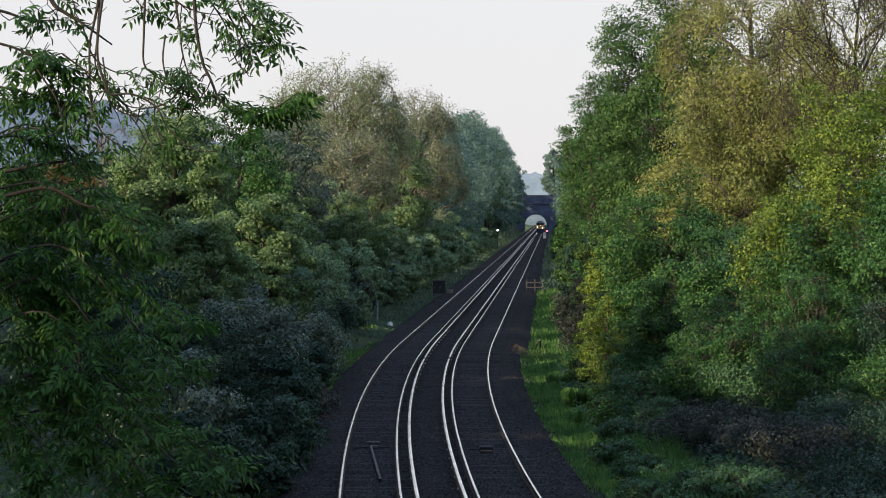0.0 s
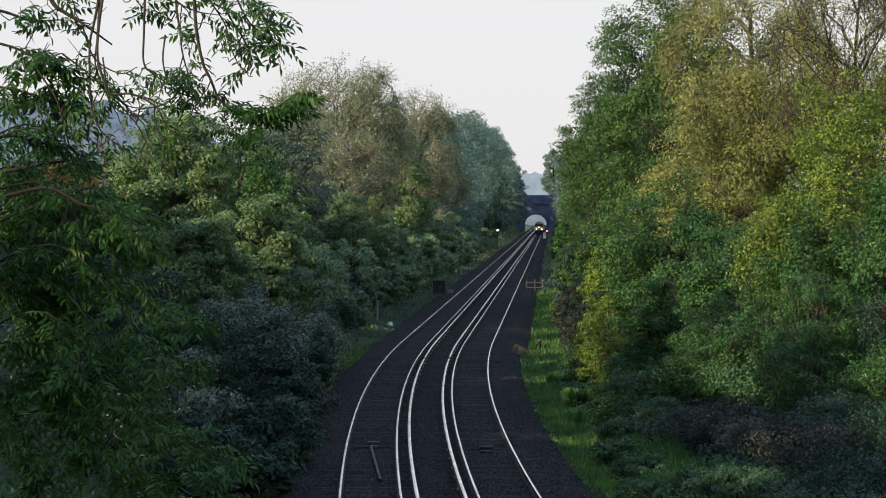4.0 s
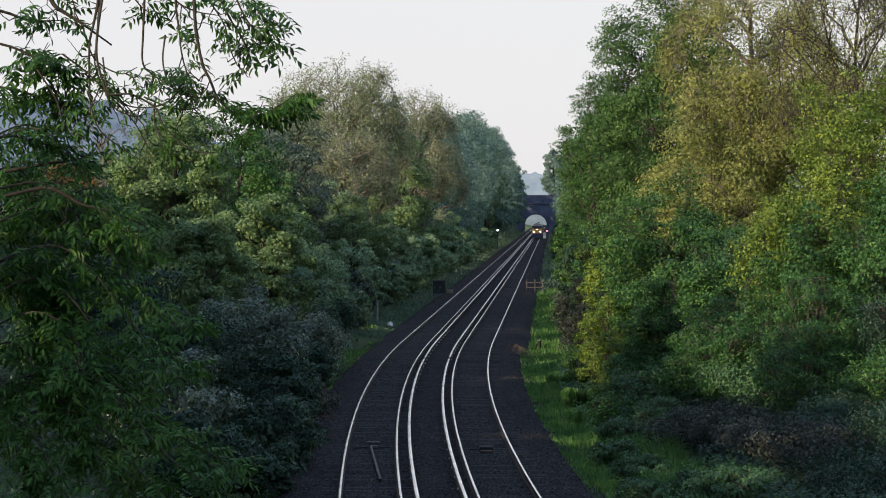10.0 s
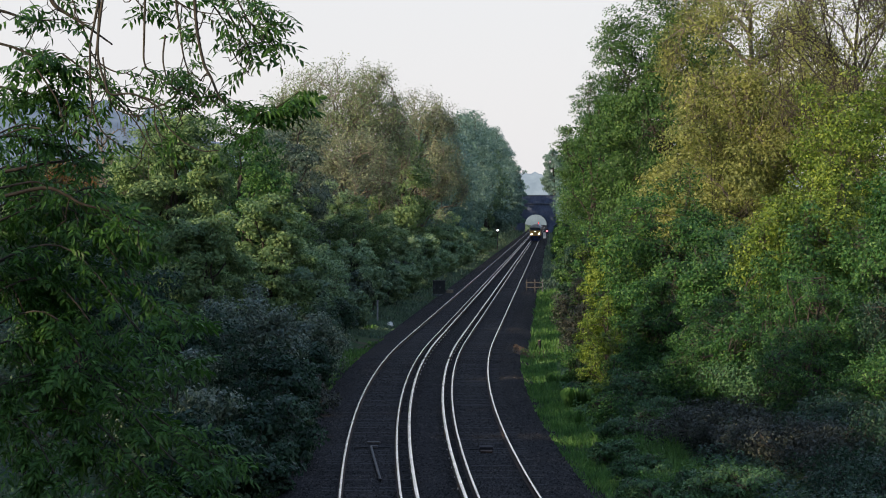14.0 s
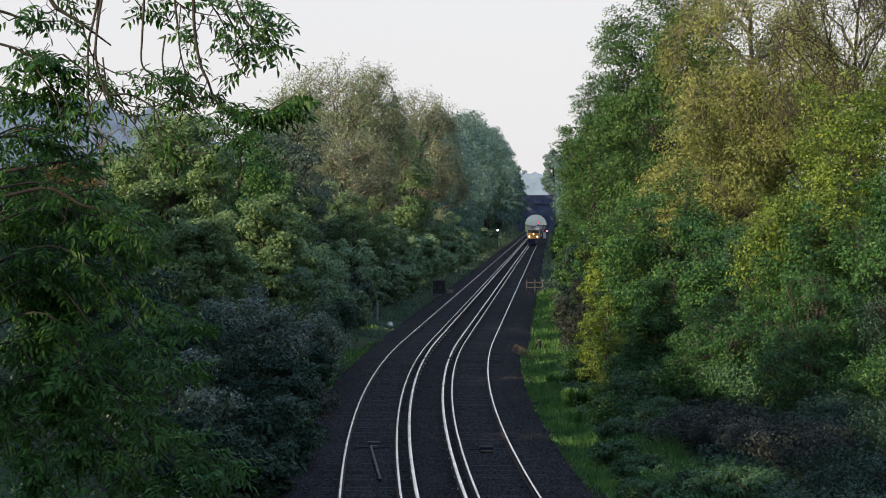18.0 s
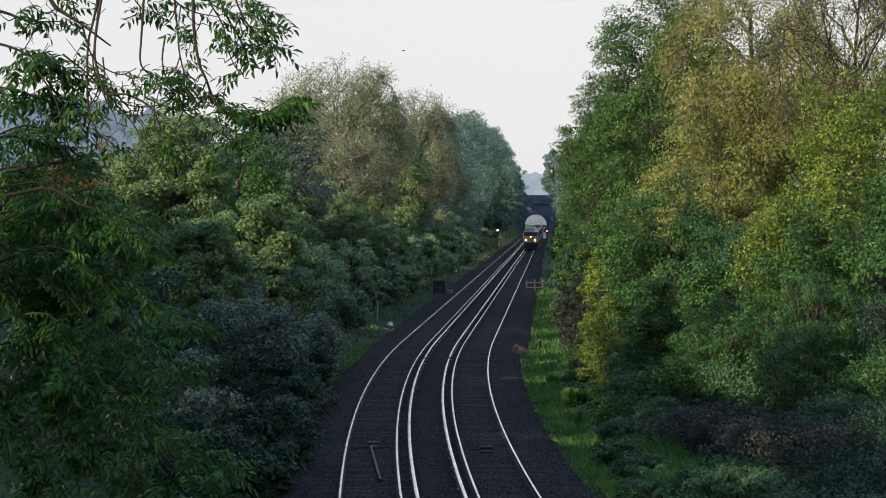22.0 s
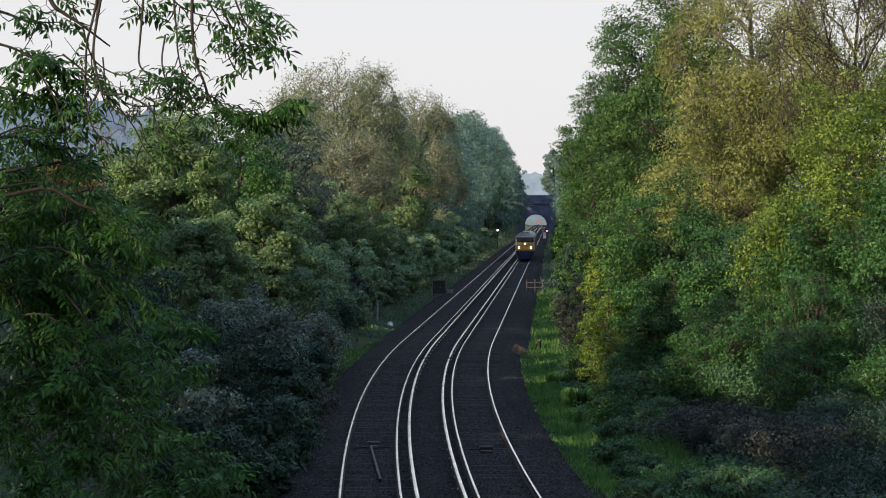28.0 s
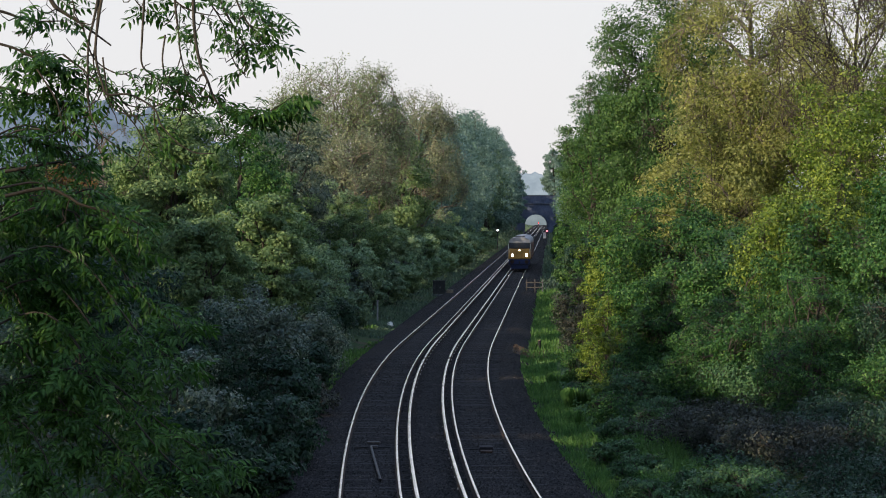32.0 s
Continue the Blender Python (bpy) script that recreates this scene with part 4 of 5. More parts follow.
def locomotive():
    root = tagged(new("locomotive"), "diesel locomotive with a yellow front and lit headlamps", "train")
    b, r = body_shell(18.6, 2.62, 1.35, 3.3, 4.0, 0.25)
    part("body", b, MAROON, root)
    part("roof", r, ROOFGREY, root, "dusty grey domed roof")
    part("nose", box(2.66, 0.5, 1.25, (0, 0.22, 2.0), 0.12), YELLOW, root, "warning yellow front panel")
    part("window_band", box(2.54, 0.4, 0.78, (0, 0.24, 2.98), 0.1), BLACK, root)
    for x in (-0.64, 0.64):
        part("windscreen", box(1.12, 0.05, 0.52, (x, 0.035, 2.99), 0.02), CABGLASS, root)
    part("cab_brow", box(2.5, 0.5, 0.16, (0, 0.3, 3.38), 0.06), ROOFGREY, root)
    for x in (-0.84, 0.84):
        h = part("headlamp_case", rod((x, 0.0, 1.84), (x, -0.05, 1.84), 0.2, None, 16), BLACK, root)
        part("headlamp", box(0.17, 0.04, 0.34, (x, -0.06, 1.84), 0.018), LAMP, h, "lit white headlamp")
    part("headlamp", rod((0, -0.03, 2.42), (0, -0.08, 2.42), 0.09, None, 16), LAMP, root, "lit white headlamp")
    part("marker_box", box(0.5, 0.06, 0.36, (0, -0.03, 2.42), 0.02), YELLOW, root)
    for x in (-1.3, 1.3):
        part("corner_post", box(0.12, 0.3, 1.6, (x, 0.3, 2.4), 0.03), WHITE_PAINT, root, "white corner post")
    part("buffer_beam", box(2.56, 0.34, 0.62, (0, 0.2, 1.04), 0.04), BLUE, root, "dark blue buffer beam")
    for x in (-0.87, 0.87):
        f = part("buffer", rod((x, 0.1, 1.06), (x, -0.42, 1.06), 0.11), BLACK, root)
        part("buffer_head", rod((x, -0.42, 1.06), (x, -0.47, 1.06), 0.24, None, 18), RUST, f)
    for x in (-0.64, 0.64):
        part("wiper", box(0.03, 0.03, 0.42, (x + 0.1, -0.005, 2.95), 0.006, Matrix.Rotation(0.35, 4, "Y")), BLACK, root)
        part("handrail", rod((x * 1.9, -0.06, 2.0), (x * 1.9, -0.06, 2.55), 0.02, None, 8), WHITE_PAINT, root)
    for i in range(3):
        part("roof_vent", box(1.1, 1.3, 0.1, (0, 5.0 + i * 4.2, 3.99), 0.03), BLACK, root)
    part("cab_door", box(0.04, 0.75, 1.7, (1.315, 2.6, 2.3), 0.015), MAROON, root)
    part("coupling", box(0.14, 0.3, 0.35, (0, -0.1, 0.95), 0.03), BLACK, root)
    part("snow_plough", box(2.1, 0.15, 0.4, (0, 0.15, 0.42), 0.03), BLUE, root)
    for i in range(6):
        part("side_grille", box(0.05, 1.2, 0.7, (1.32, 5.0 + i * 1.6, 2.7), 0.01), BLACK, root)
    part("cab_window", box(0.05, 0.9, 0.55, (1.32, 1.5, 2.95), 0.02), CABGLASS, root)
    part("underframe_tank", box(2.3, 5.0, 0.7, (0, 9.5, 0.95), 0.08), BLACK, root)
    bogie(root, 3.6)
    bogie(root, 15.4)
    return root


def wagon():
    root = tagged(new("railway_wagon"), "grimy maroon bogie van coupled in the train", "train", "vans behind the locomotive")
    b, r = body_shell(16.5, 2.7, 1.1, 3.2, 3.95, 0.4)
    part("body", b, MAROON, root)
    part("roof", r, ROOFGREY, root)
    for i in range(4):
        part("door", box(0.05, 1.8, 1.8, (1.365, 2.4 + i * 4.0, 2.1), 0.015), MAROON, root)
        part("door", box(0.05, 1.8, 1.8, (-1.365, 2.4 + i * 4.0, 2.1), 0.015), MAROON, root)
    part("underframe", box(2.3, 15.0, 0.3, (0, 8.6, 0.95), 0.03), BLACK, root)
    bogie(root, 3.0)
    bogie(root, 14.2)
    return root


LOCO = locomotive()
VANS = [wagon()]
for k in range(1):
    VANS.append(copy_thing(VANS[0], Matrix()))


def train_pose(y):
    return pose(float(rail_x(y)) - 0.68, y, 0.0, 0, 0, -math.degrees(math.atan(SLOPE)))


def front_at(t):
    return 941.0 - 20.3 * t + 0.042 * t * t


# ---------------------------------------------------------------- lineside
def signal(x, y, lamp_z, lamp, label, plate=False):
    root = tagged(new("railway_signal"), label, "signal")
    z = float(ground_z(x, y))
    root.location = (x, y, z)
    h = lamp_z - z
    part("post", rod((0, 0, -0.3), (0, 0, h + 0.5), 0.08, 0.07, 12), DULL, root)
    part("backboard", box(0.5, 0.06, 1.0, (0, -0.12, h), 0.02), BLACK, root)
    part("hood", rod((0, -0.15, h), (0, -0.4, h), 0.2, None, 14), BLACK, root)
    part("lamp", rod((0, -0.4, h), (0, -0.43, h), 0.19, None, 14), lamp, root, "lit lamp")
    if plate:
        part("number_plate", box(0.6, 0.04, 1.3, (-0.5, -0.1, h - 1.0), 0.01), WHITE_PAINT, root, "white plate")
        lad = part("ladder", box(0.04, 0.05, h, (0.2, 0.25, h / 2), 0.008, None, box(0.04, 0.05, h, (0.55, 0.25, h / 2), 0.008)), POST_GREY, root)
        for i in range(int(h / 0.3)):
            part("rung", rod((0.2, 0.25, 0.25 + i * 0.3), (0.55, 0.25, 0.25 + i * 0.3), 0.015, None, 6), POST_GREY, lad)
    return root


signal(23.0, 619.0, 2.85, RED_LAMP, "signal post showing a red lamp beside the track", True)
signal(10.5, 538.0, 3.5, WHITE_LAMP, "signal post showing a white lamp beside the track")
signal(42.3, 1240.0, 2.2, RED_LAMP, "red signal beyond the bridge")


# ---------------------------------------------------------------- the ash tree close to the eye
def compound_leaf(seed):
    """One ash leaf: a bent stalk with paired leaflets, in its own space, growing along +y."""
    rng = np.random.default_rng(seed)
    v, f = [], []
    n, length = 4, 0.21

    def stalk(t):
        return np.array([0, t * length, -0.05 * t * t])

    for i in range(4):
        a, b = stalk(i / 4), stalk((i + 1) / 4)
        k = len(v)
        v += [a + (-0.0016, 0, 0), a + (0.0016, 0, 0), b + (0.0012, 0, 0), b + (-0.0012, 0, 0)]
        f.append((k, k + 1, k + 2, k + 3))
    spots = [(0.3 + 0.19 * i, sgn) for i in range(n) for sgn in (-1, 1)] + [(1.0, 0)]
    for t, sgn in spots:
        base = stalk(t)
        ln = rng.uniform(0.062, 0.09)
        wd = ln * rng.uniform(0.27, 0.36)
        turn = math.radians(rng.uniform(48, 72)) * sgn
        ax = np.array([math.sin(turn), math.cos(turn), rng.uniform(-0.75, -0.1)])
        ax /= np.linalg.norm(ax)
        sd = np.cross(ax, (0, 0, 1))
        sd /= np.linalg.norm(sd)
        up = np.cross(sd, ax)
        k = len(v)
        mid1, mid2 = base + ax * ln * 0.35, base + ax * ln * 0.7 - up * ln * 0.05
        v += [base, mid1 + sd * wd * 0.5 + up * wd * 0.22, mid1, mid1 - sd * wd * 0.5 + up * wd * 0.22,
              mid2 + sd * wd * 0.36 + up * wd * 0.12, mid2, mid2 - sd * wd * 0.36 + up * wd * 0.12, base + ax * ln - up * ln * 0.16]
        f += [(k, k + 1, k + 2), (k, k + 2, k + 3), (k + 1, k + 4, k + 5, k + 2), (k + 2, k + 5, k + 6, k + 3), (k + 4, k + 7, k + 5), (k + 5, k + 7, k + 6)]
    return mesh_of("leaf", v, f, LEAF_ASH)


def ash_tree():
    rng = np.random.default_rng(77)
    at = np.array([-2.74, 17.2])
    z0 = float(ground_z(*at))
    root = tagged(new("ash_tree"), "ash tree with drooping branches reaching over the view", "tree")
    root.location = (at[0], at[1], z0)
    home = np.array([at[0], at[1], z0])
    t = Tubes()
    trunk = bend((0, 0, -0.4), (-0.25, -0.8, 10.5), 0, 12, rng, 0.07)
    t.add(trunk, 0.16, 0.05, 12)
    part("trunk", t.mesh("trunk", BARK), None, root)
    kinds = [compound_leaf(i) for i in range(5)]
    plain = [(np.array([v.co[:] for v in m.vertices]), [tuple(p.vertices) for p in m.polygons]) for m in kinds]
    budget = [300]
    moving = []

    def smooth(ctrl, n):
        """A smooth curve through the points given."""
        p = np.asarray(ctrl, dtype=float)
        p = np.concatenate([[2 * p[0] - p[1]], p, [2 * p[-1] - p[-2]]])
        out = []
        for i in range(1, len(p) - 2):
            for u in np.linspace(0, 1, n, endpoint=False):
                a, b, c, d = p[i - 1], p[i], p[i + 1], p[i + 2]
                out.append(0.5 * (2 * b + (c - a) * u + (2 * a - 5 * b + 4 * c - d) * u * u + (3 * b - a - 3 * c + d) * u ** 3))
        out.append(p[-2])
        return np.array(out)

    ash_bark = grained("dark_ash_bark", (0.018, 0.016, 0.013), (0.06, 0.05, 0.04), 30.0, bump=0.004)

    def branch(ctrl, thick, leaves, first, single, sway, scale=1.0, side=2, hang=-0.85):
        """A branch through world points, with side twigs and leaves; it pivots at its first point."""
        pts = smooth(ctrl, 7)
        pivot = pts[0].copy()
        loc = pts - pivot
        tb = Tubes()
        tb.add(loc, thick, max(0.0022, thick * 0.28), 6)
        tips = [loc]
        for _ in range(side):
            i = int(rng.uniform(0.3, 0.85) * len(loc))
            e = loc[i] + np.clip(rng.normal(0, 1, 3), -1.1, 1.1) * (0.11, 0.2, 0.1) + np.array([0.02, 0, -0.05])
            tw = bend(loc[i], e, -0.04, 6, rng, 0.008)
            tb.add(tw, 0.0035, 0.0018, 4)
            tips.append(tw)
        ob = part("branch", tb.mesh("branch", ash_bark), None, root)
        ob.location = Vector(pivot - home)
        cv, cf = [], []
        for i in range(leaves):
            line = tips[0] if rng.random() < 0.68 or len(tips) == 1 else tips[rng.integers(1, len(tips))]
            u = first + (1 - first) * rng.random() ** 0.8
            k = min(int(u * (len(line) - 1)), len(line) - 2)
            q = line[k] + (line[k + 1] - line[k]) * rng.random()
            way = (line[k + 1] - line[k])
            head = math.atan2(way[1], way[0]) - math.pi / 2 + rng.normal(0, 1.0)
            m = Matrix.Translation(Vector(q)) @ Euler((rng.uniform(hang, 0.4), rng.normal(0, 0.4), head)).to_matrix().to_4x4() @ Matrix.Scale(scale * rng.uniform(0.75, 1.2), 4)
            kind = rng.integers(0, 5)
            if single and budget[0] > 0:
                lf = new("leaf", kinds[kind])
                lf.parent = ob
                lf.matrix_basis = m
                budget[0] -= 1
            else:
                a = np.array(m)
                n0 = sum(len(c) for c in cv)
                cv.append(plain[kind][0] @ a[:3, :3].T + a[:3, 3])
                cf += [tuple(x + n0 for x in face) for face in plain[kind][1]]
        if cv:
            part("foliage", mesh_of("foliage", np.concatenate(cv), cf, LEAF_ASH), None, ob)["kind"] = "stuff"
        moving.append((ob, Vector(pivot - home), sway))

    D = 13.0

    def w(x, z, dy=0.0):
        return (x, D + dy, z)

    # boughs overhead
    branch([w(-1.9, 8.11, 0.2), w(-1.84, 7.96, 0.2), w(-1.78, 7.91, 0.2), w(-1.7, 7.86, 0.2), w(-1.56, 7.76, 0.2)], 0.014, 6, 0.3, True, 0.4, 0.63, 3, -0.85)
    branch([w(-2.22, 7.94, 0.1), w(-2.06, 7.91, 0.1), w(-1.93, 7.87, 0.1), w(-1.78, 7.87, 0.1)], 0.01, 10, 0.1, True, 0.4, 0.63, 4, -0.85)
    branch([w(-1.59, 8.11), w(-1.6, 7.96), w(-1.62, 7.85), w(-1.64, 7.75), w(-1.64, 7.57), w(-1.63, 7.45), w(-1.59, 7.35), w(-1.52, 7.29), w(-1.4, 7.21)], 0.008, 5, 0.2, True, 0.6, 0.63, 3, -0.85)
    branch([w(-1.53, 8.11, -0.2), w(-1.57, 7.85, -0.2), w(-1.58, 7.69, -0.2), w(-1.55, 7.57, -0.2), w(-1.52, 7.51, -0.2), w(-1.42, 7.51, -0.2), w(-1.31, 7.45, -0.2), w(-1.27, 7.37, -0.2), w(-1.19, 7.29, -0.2), w(-1.11, 7.25, -0.2), w(-1.03, 7.25, -0.2)], 0.0075, 5, 0.3, True, 0.7, 0.63, 3, -0.85)
    branch([w(-1.58, 7.69), w(-1.56, 7.55), w(-1.53, 7.46), w(-1.44, 7.42), w(-1.36, 7.43)], 0.0045, 2, 0.5, True, 0.6, 0.59, 1, -0.85)
    branch([w(-1.34, 7.48), w(-1.34, 7.42), w(-1.33, 7.35), w(-1.27, 7.3), w(-1.21, 7.28)], 0.0045, 2, 0.5, True, 0.7, 0.59, 1, -0.85)
    branch([w(-1.39, 8.11, 0.1), w(-1.4, 7.8, 0.1), w(-1.4, 7.67, 0.1), w(-1.36, 7.62, 0.1), w(-1.3, 7.58, 0.1), w(-1.24, 7.54, 0.1)], 0.0065, 18, 0.4, True, 0.8, 0.63, 5, -0.5)
    branch([w(-1.22, 8.11), w(-1.24, 7.96), w(-1.22, 7.8), w(-1.21, 7.71), w(-1.18, 7.61), w(-1.14, 7.57)], 0.007, 11, 0.25, True, 0.8, 0.6, 4, -0.6)
    branch([w(-1.15, 8.11, -0.1), w(-1.14, 7.85, -0.1), w(-1.11, 7.67, -0.1), w(-1.07, 7.58, -0.1), w(-1.03, 7.49, -0.1), w(-0.96, 7.43, -0.1), w(-0.89, 7.41, -0.1), w(-0.79, 7.44, -0.1), w(-0.67, 7.52, -0.1)], 0.009, 134, 0.45, True, 1, 0.6, 8, -0.25)
    branch([w(-1.01, 8.11, 0.1), w(-0.96, 7.96, 0.1), w(-0.9, 7.85, 0.1), w(-0.84, 7.8, 0.1), w(-0.78, 7.73, 0.1)], 0.006, 26, 0.05, True, 1, 0.6, 5, -0.7)
    branch([w(-1.11, 8.11, 0.2), w(-1.01, 7.9, 0.2), w(-0.93, 7.77, 0.2), w(-0.9, 7.67, 0.2), w(-0.94, 7.62, 0.2)], 0.006, 23, 0.1, True, 1, 0.6, 5, -0.7)
    branch([w(-0.93, 8.11), w(-0.89, 7.98), w(-0.85, 7.9), w(-0.8, 7.84)], 0.005, 17, 0.05, True, 1, 0.6, 4, -0.7)
    branch([w(-1.19, 8.11, 0.3), w(-1.11, 7.98, 0.3), w(-1.03, 7.85, 0.3), w(-1.01, 7.71, 0.3)], 0.006, 16, 0.1, True, 0.9, 0.6, 4, -0.7)
    branch([w(-2.22, 7.8, 0.4), w(-2.06, 7.76, 0.4), w(-1.95, 7.71, 0.4), w(-1.85, 7.67, 0.4), w(-1.84, 7.56, 0.4)], 0.008, 78, 0.1, True, 0.4, 0.67, 6, -0.7)
    branch([w(-2.22, 7.59, 0.6), w(-2.06, 7.56, 0.6), w(-1.93, 7.52, 0.6), w(-1.82, 7.48, 0.6), w(-1.81, 7.37, 0.6)], 0.008, 68, 0.1, True, 0.4, 0.67, 6, -0.7)
    branch([w(-1.88, 7.56, 0.5), w(-1.82, 7.48, 0.5), w(-1.82, 7.38, 0.5), w(-1.8, 7.29, 0.5), w(-1.74, 7.24, 0.5), w(-1.68, 7.27, 0.5), w(-1.66, 7.35, 0.5)], 0.006, 3, 0.3, True, 0.4, 0.63, 2, -0.7)
    branch([w(-2.22, 7.33, 0.6), w(-2.06, 7.34, 0.6), w(-1.93, 7.3, 0.6), w(-1.82, 7.27, 0.6), w(-1.8, 7.2, 0.6)], 0.008, 32, 0.1, True, 0.4, 0.67, 6, -0.7)
    branch([w(-1.61, 8.11, 0.2), w(-1.63, 7.8, 0.2), w(-1.64, 7.67, 0.2), w(-1.6, 7.56, 0.2), w(-1.57, 7.48, 0.2)], 0.006, 20, 0.3, True, 0.6, 0.6, 5, -0.7)
    branch([w(-2.16, 7.05, 0.8), w(-1.96, 7.09, 0.8), w(-1.85, 7.05, 0.8), w(-1.78, 7.01, 0.8), w(-1.63, 6.97, 0.8), w(-1.5, 6.92, 0.8), w(-1.43, 6.88, 0.8)], 0.011, 13, 0.4, True, 0.3, 0.67, 4, -0.6)
    branch([w(-2.16, 7.17, 0.8), w(-1.96, 7.21, 0.8), w(-1.82, 7.23, 0.8), w(-1.67, 7.27, 0.8)], 0.01, 6, 0.4, True, 0.3, 0.67, 3, -0.6)
    branch([w(-1.32, 8.11, 0.2), w(-1.27, 7.98, 0.2), w(-1.17, 7.92, 0.2), w(-1.06, 7.9, 0.2)], 0.006, 16, 0.1, True, 0.8, 0.6, 4, -0.7)
    branch([w(-1.49, 8.11, 0.1), w(-1.44, 7.97, 0.1), w(-1.37, 7.9, 0.1)], 0.005, 11, 0.1, True, 0.7, 0.6, 3, -0.7)
    branch([w(-1.8, 8.11, 0.1), w(-1.74, 7.98, 0.1), w(-1.71, 7.9, 0.1)], 0.005, 7, 0.1, True, 0.5, 0.6, 3, -0.7)
    branch([w(-2.22, 7.09, 1), w(-2.03, 7.12, 1), w(-1.9, 7.05, 1), w(-1.77, 7.09, 1), w(-1.66, 7.04, 1)], 0.007, 24, 0.2, True, 0.35, 0.67, 6, -0.6)
    for arc in ([w(-1.78, 7.71, 0.1), w(-1.66, 7.62, 0.1), w(-1.56, 7.52, 0.1), w(-1.44, 7.39, 0.1), w(-1.37, 7.27, 0.1), w(-1.27, 7.17, 0.1)],
                [w(-1.19, 7.62, 0.1), w(-1.27, 7.5, 0.1), w(-1.37, 7.46, 0.1), w(-1.48, 7.47, 0.1), w(-1.54, 7.54, 0.1)],
                [w(-1.4, 7.51, 0.1), w(-1.27, 7.46, 0.1), w(-1.15, 7.46, 0.1), w(-1.08, 7.54, 0.1)],
                [w(-1.9, 7.64, 0.1), w(-1.81, 7.5, 0.1), w(-1.77, 7.39, 0.1), w(-1.66, 7.3, 0.1)],
                [w(-1.69, 7.85, 0.1), w(-1.63, 7.69, 0.1), w(-1.51, 7.62, 0.1), w(-1.43, 7.65, 0.1)],
                [w(-1.3, 7.8, 0.1), w(-1.31, 7.67, 0.1), w(-1.27, 7.56, 0.1), w(-1.17, 7.51, 0.1), w(-1.03, 7.52, 0.1)]):
        branch(arc, 0.005, 5, 0.3, True, 0.6, 0.6, 3, -0.6)
    # boughs down the near side, thick with leaf
    for x, z, y, n in [(-1.85, 6.84, 17.0, 40), (-1.95, 6.75, 17.4, 40), (-1.98, 6.45, 17.2, 42), (-1.52, 6.25, 17.0, 40), (-1.5, 6.06, 16.6, 38), (-1.72, 5.9, 16.8, 40),
                       (-1.68, 5.66, 16.5, 40), (-1.22, 5.5, 16.3, 44), (-1.2, 5.34, 16.1, 44), (-1.3, 5.2, 16.0, 44), (-2.25, 6.6, 17.5, 44),
                       (-2.2, 6.2, 17.2, 44), (-2.3, 5.85, 17.0, 44), (-2.1, 5.5, 16.6, 46), (-1.75, 5.3, 16.4, 44), (-2.4, 5.3, 16.6, 44), (-2.5, 6.9, 17.8, 44), (-2.0, 5.15, 16.2, 40), (-2.5, 6.3, 17.4, 44)]:
        z1 = z + rng.uniform(0.35, 0.7)
        branch([(-2.98, 17.0, z1 - 0.1), (-2.98 + (x + 2.98) * 0.45, (17 + y) / 2 + 0.1, z1 + 0.12), (-2.98 + (x + 2.98) * 0.8, y, z + 0.2), (x, y - 0.1, z)],
               0.008, int(n * 1.9), 0.12, False, 0.35, 0.82, 8)
    return moving


ASH_BRANCHES = ash_tree()


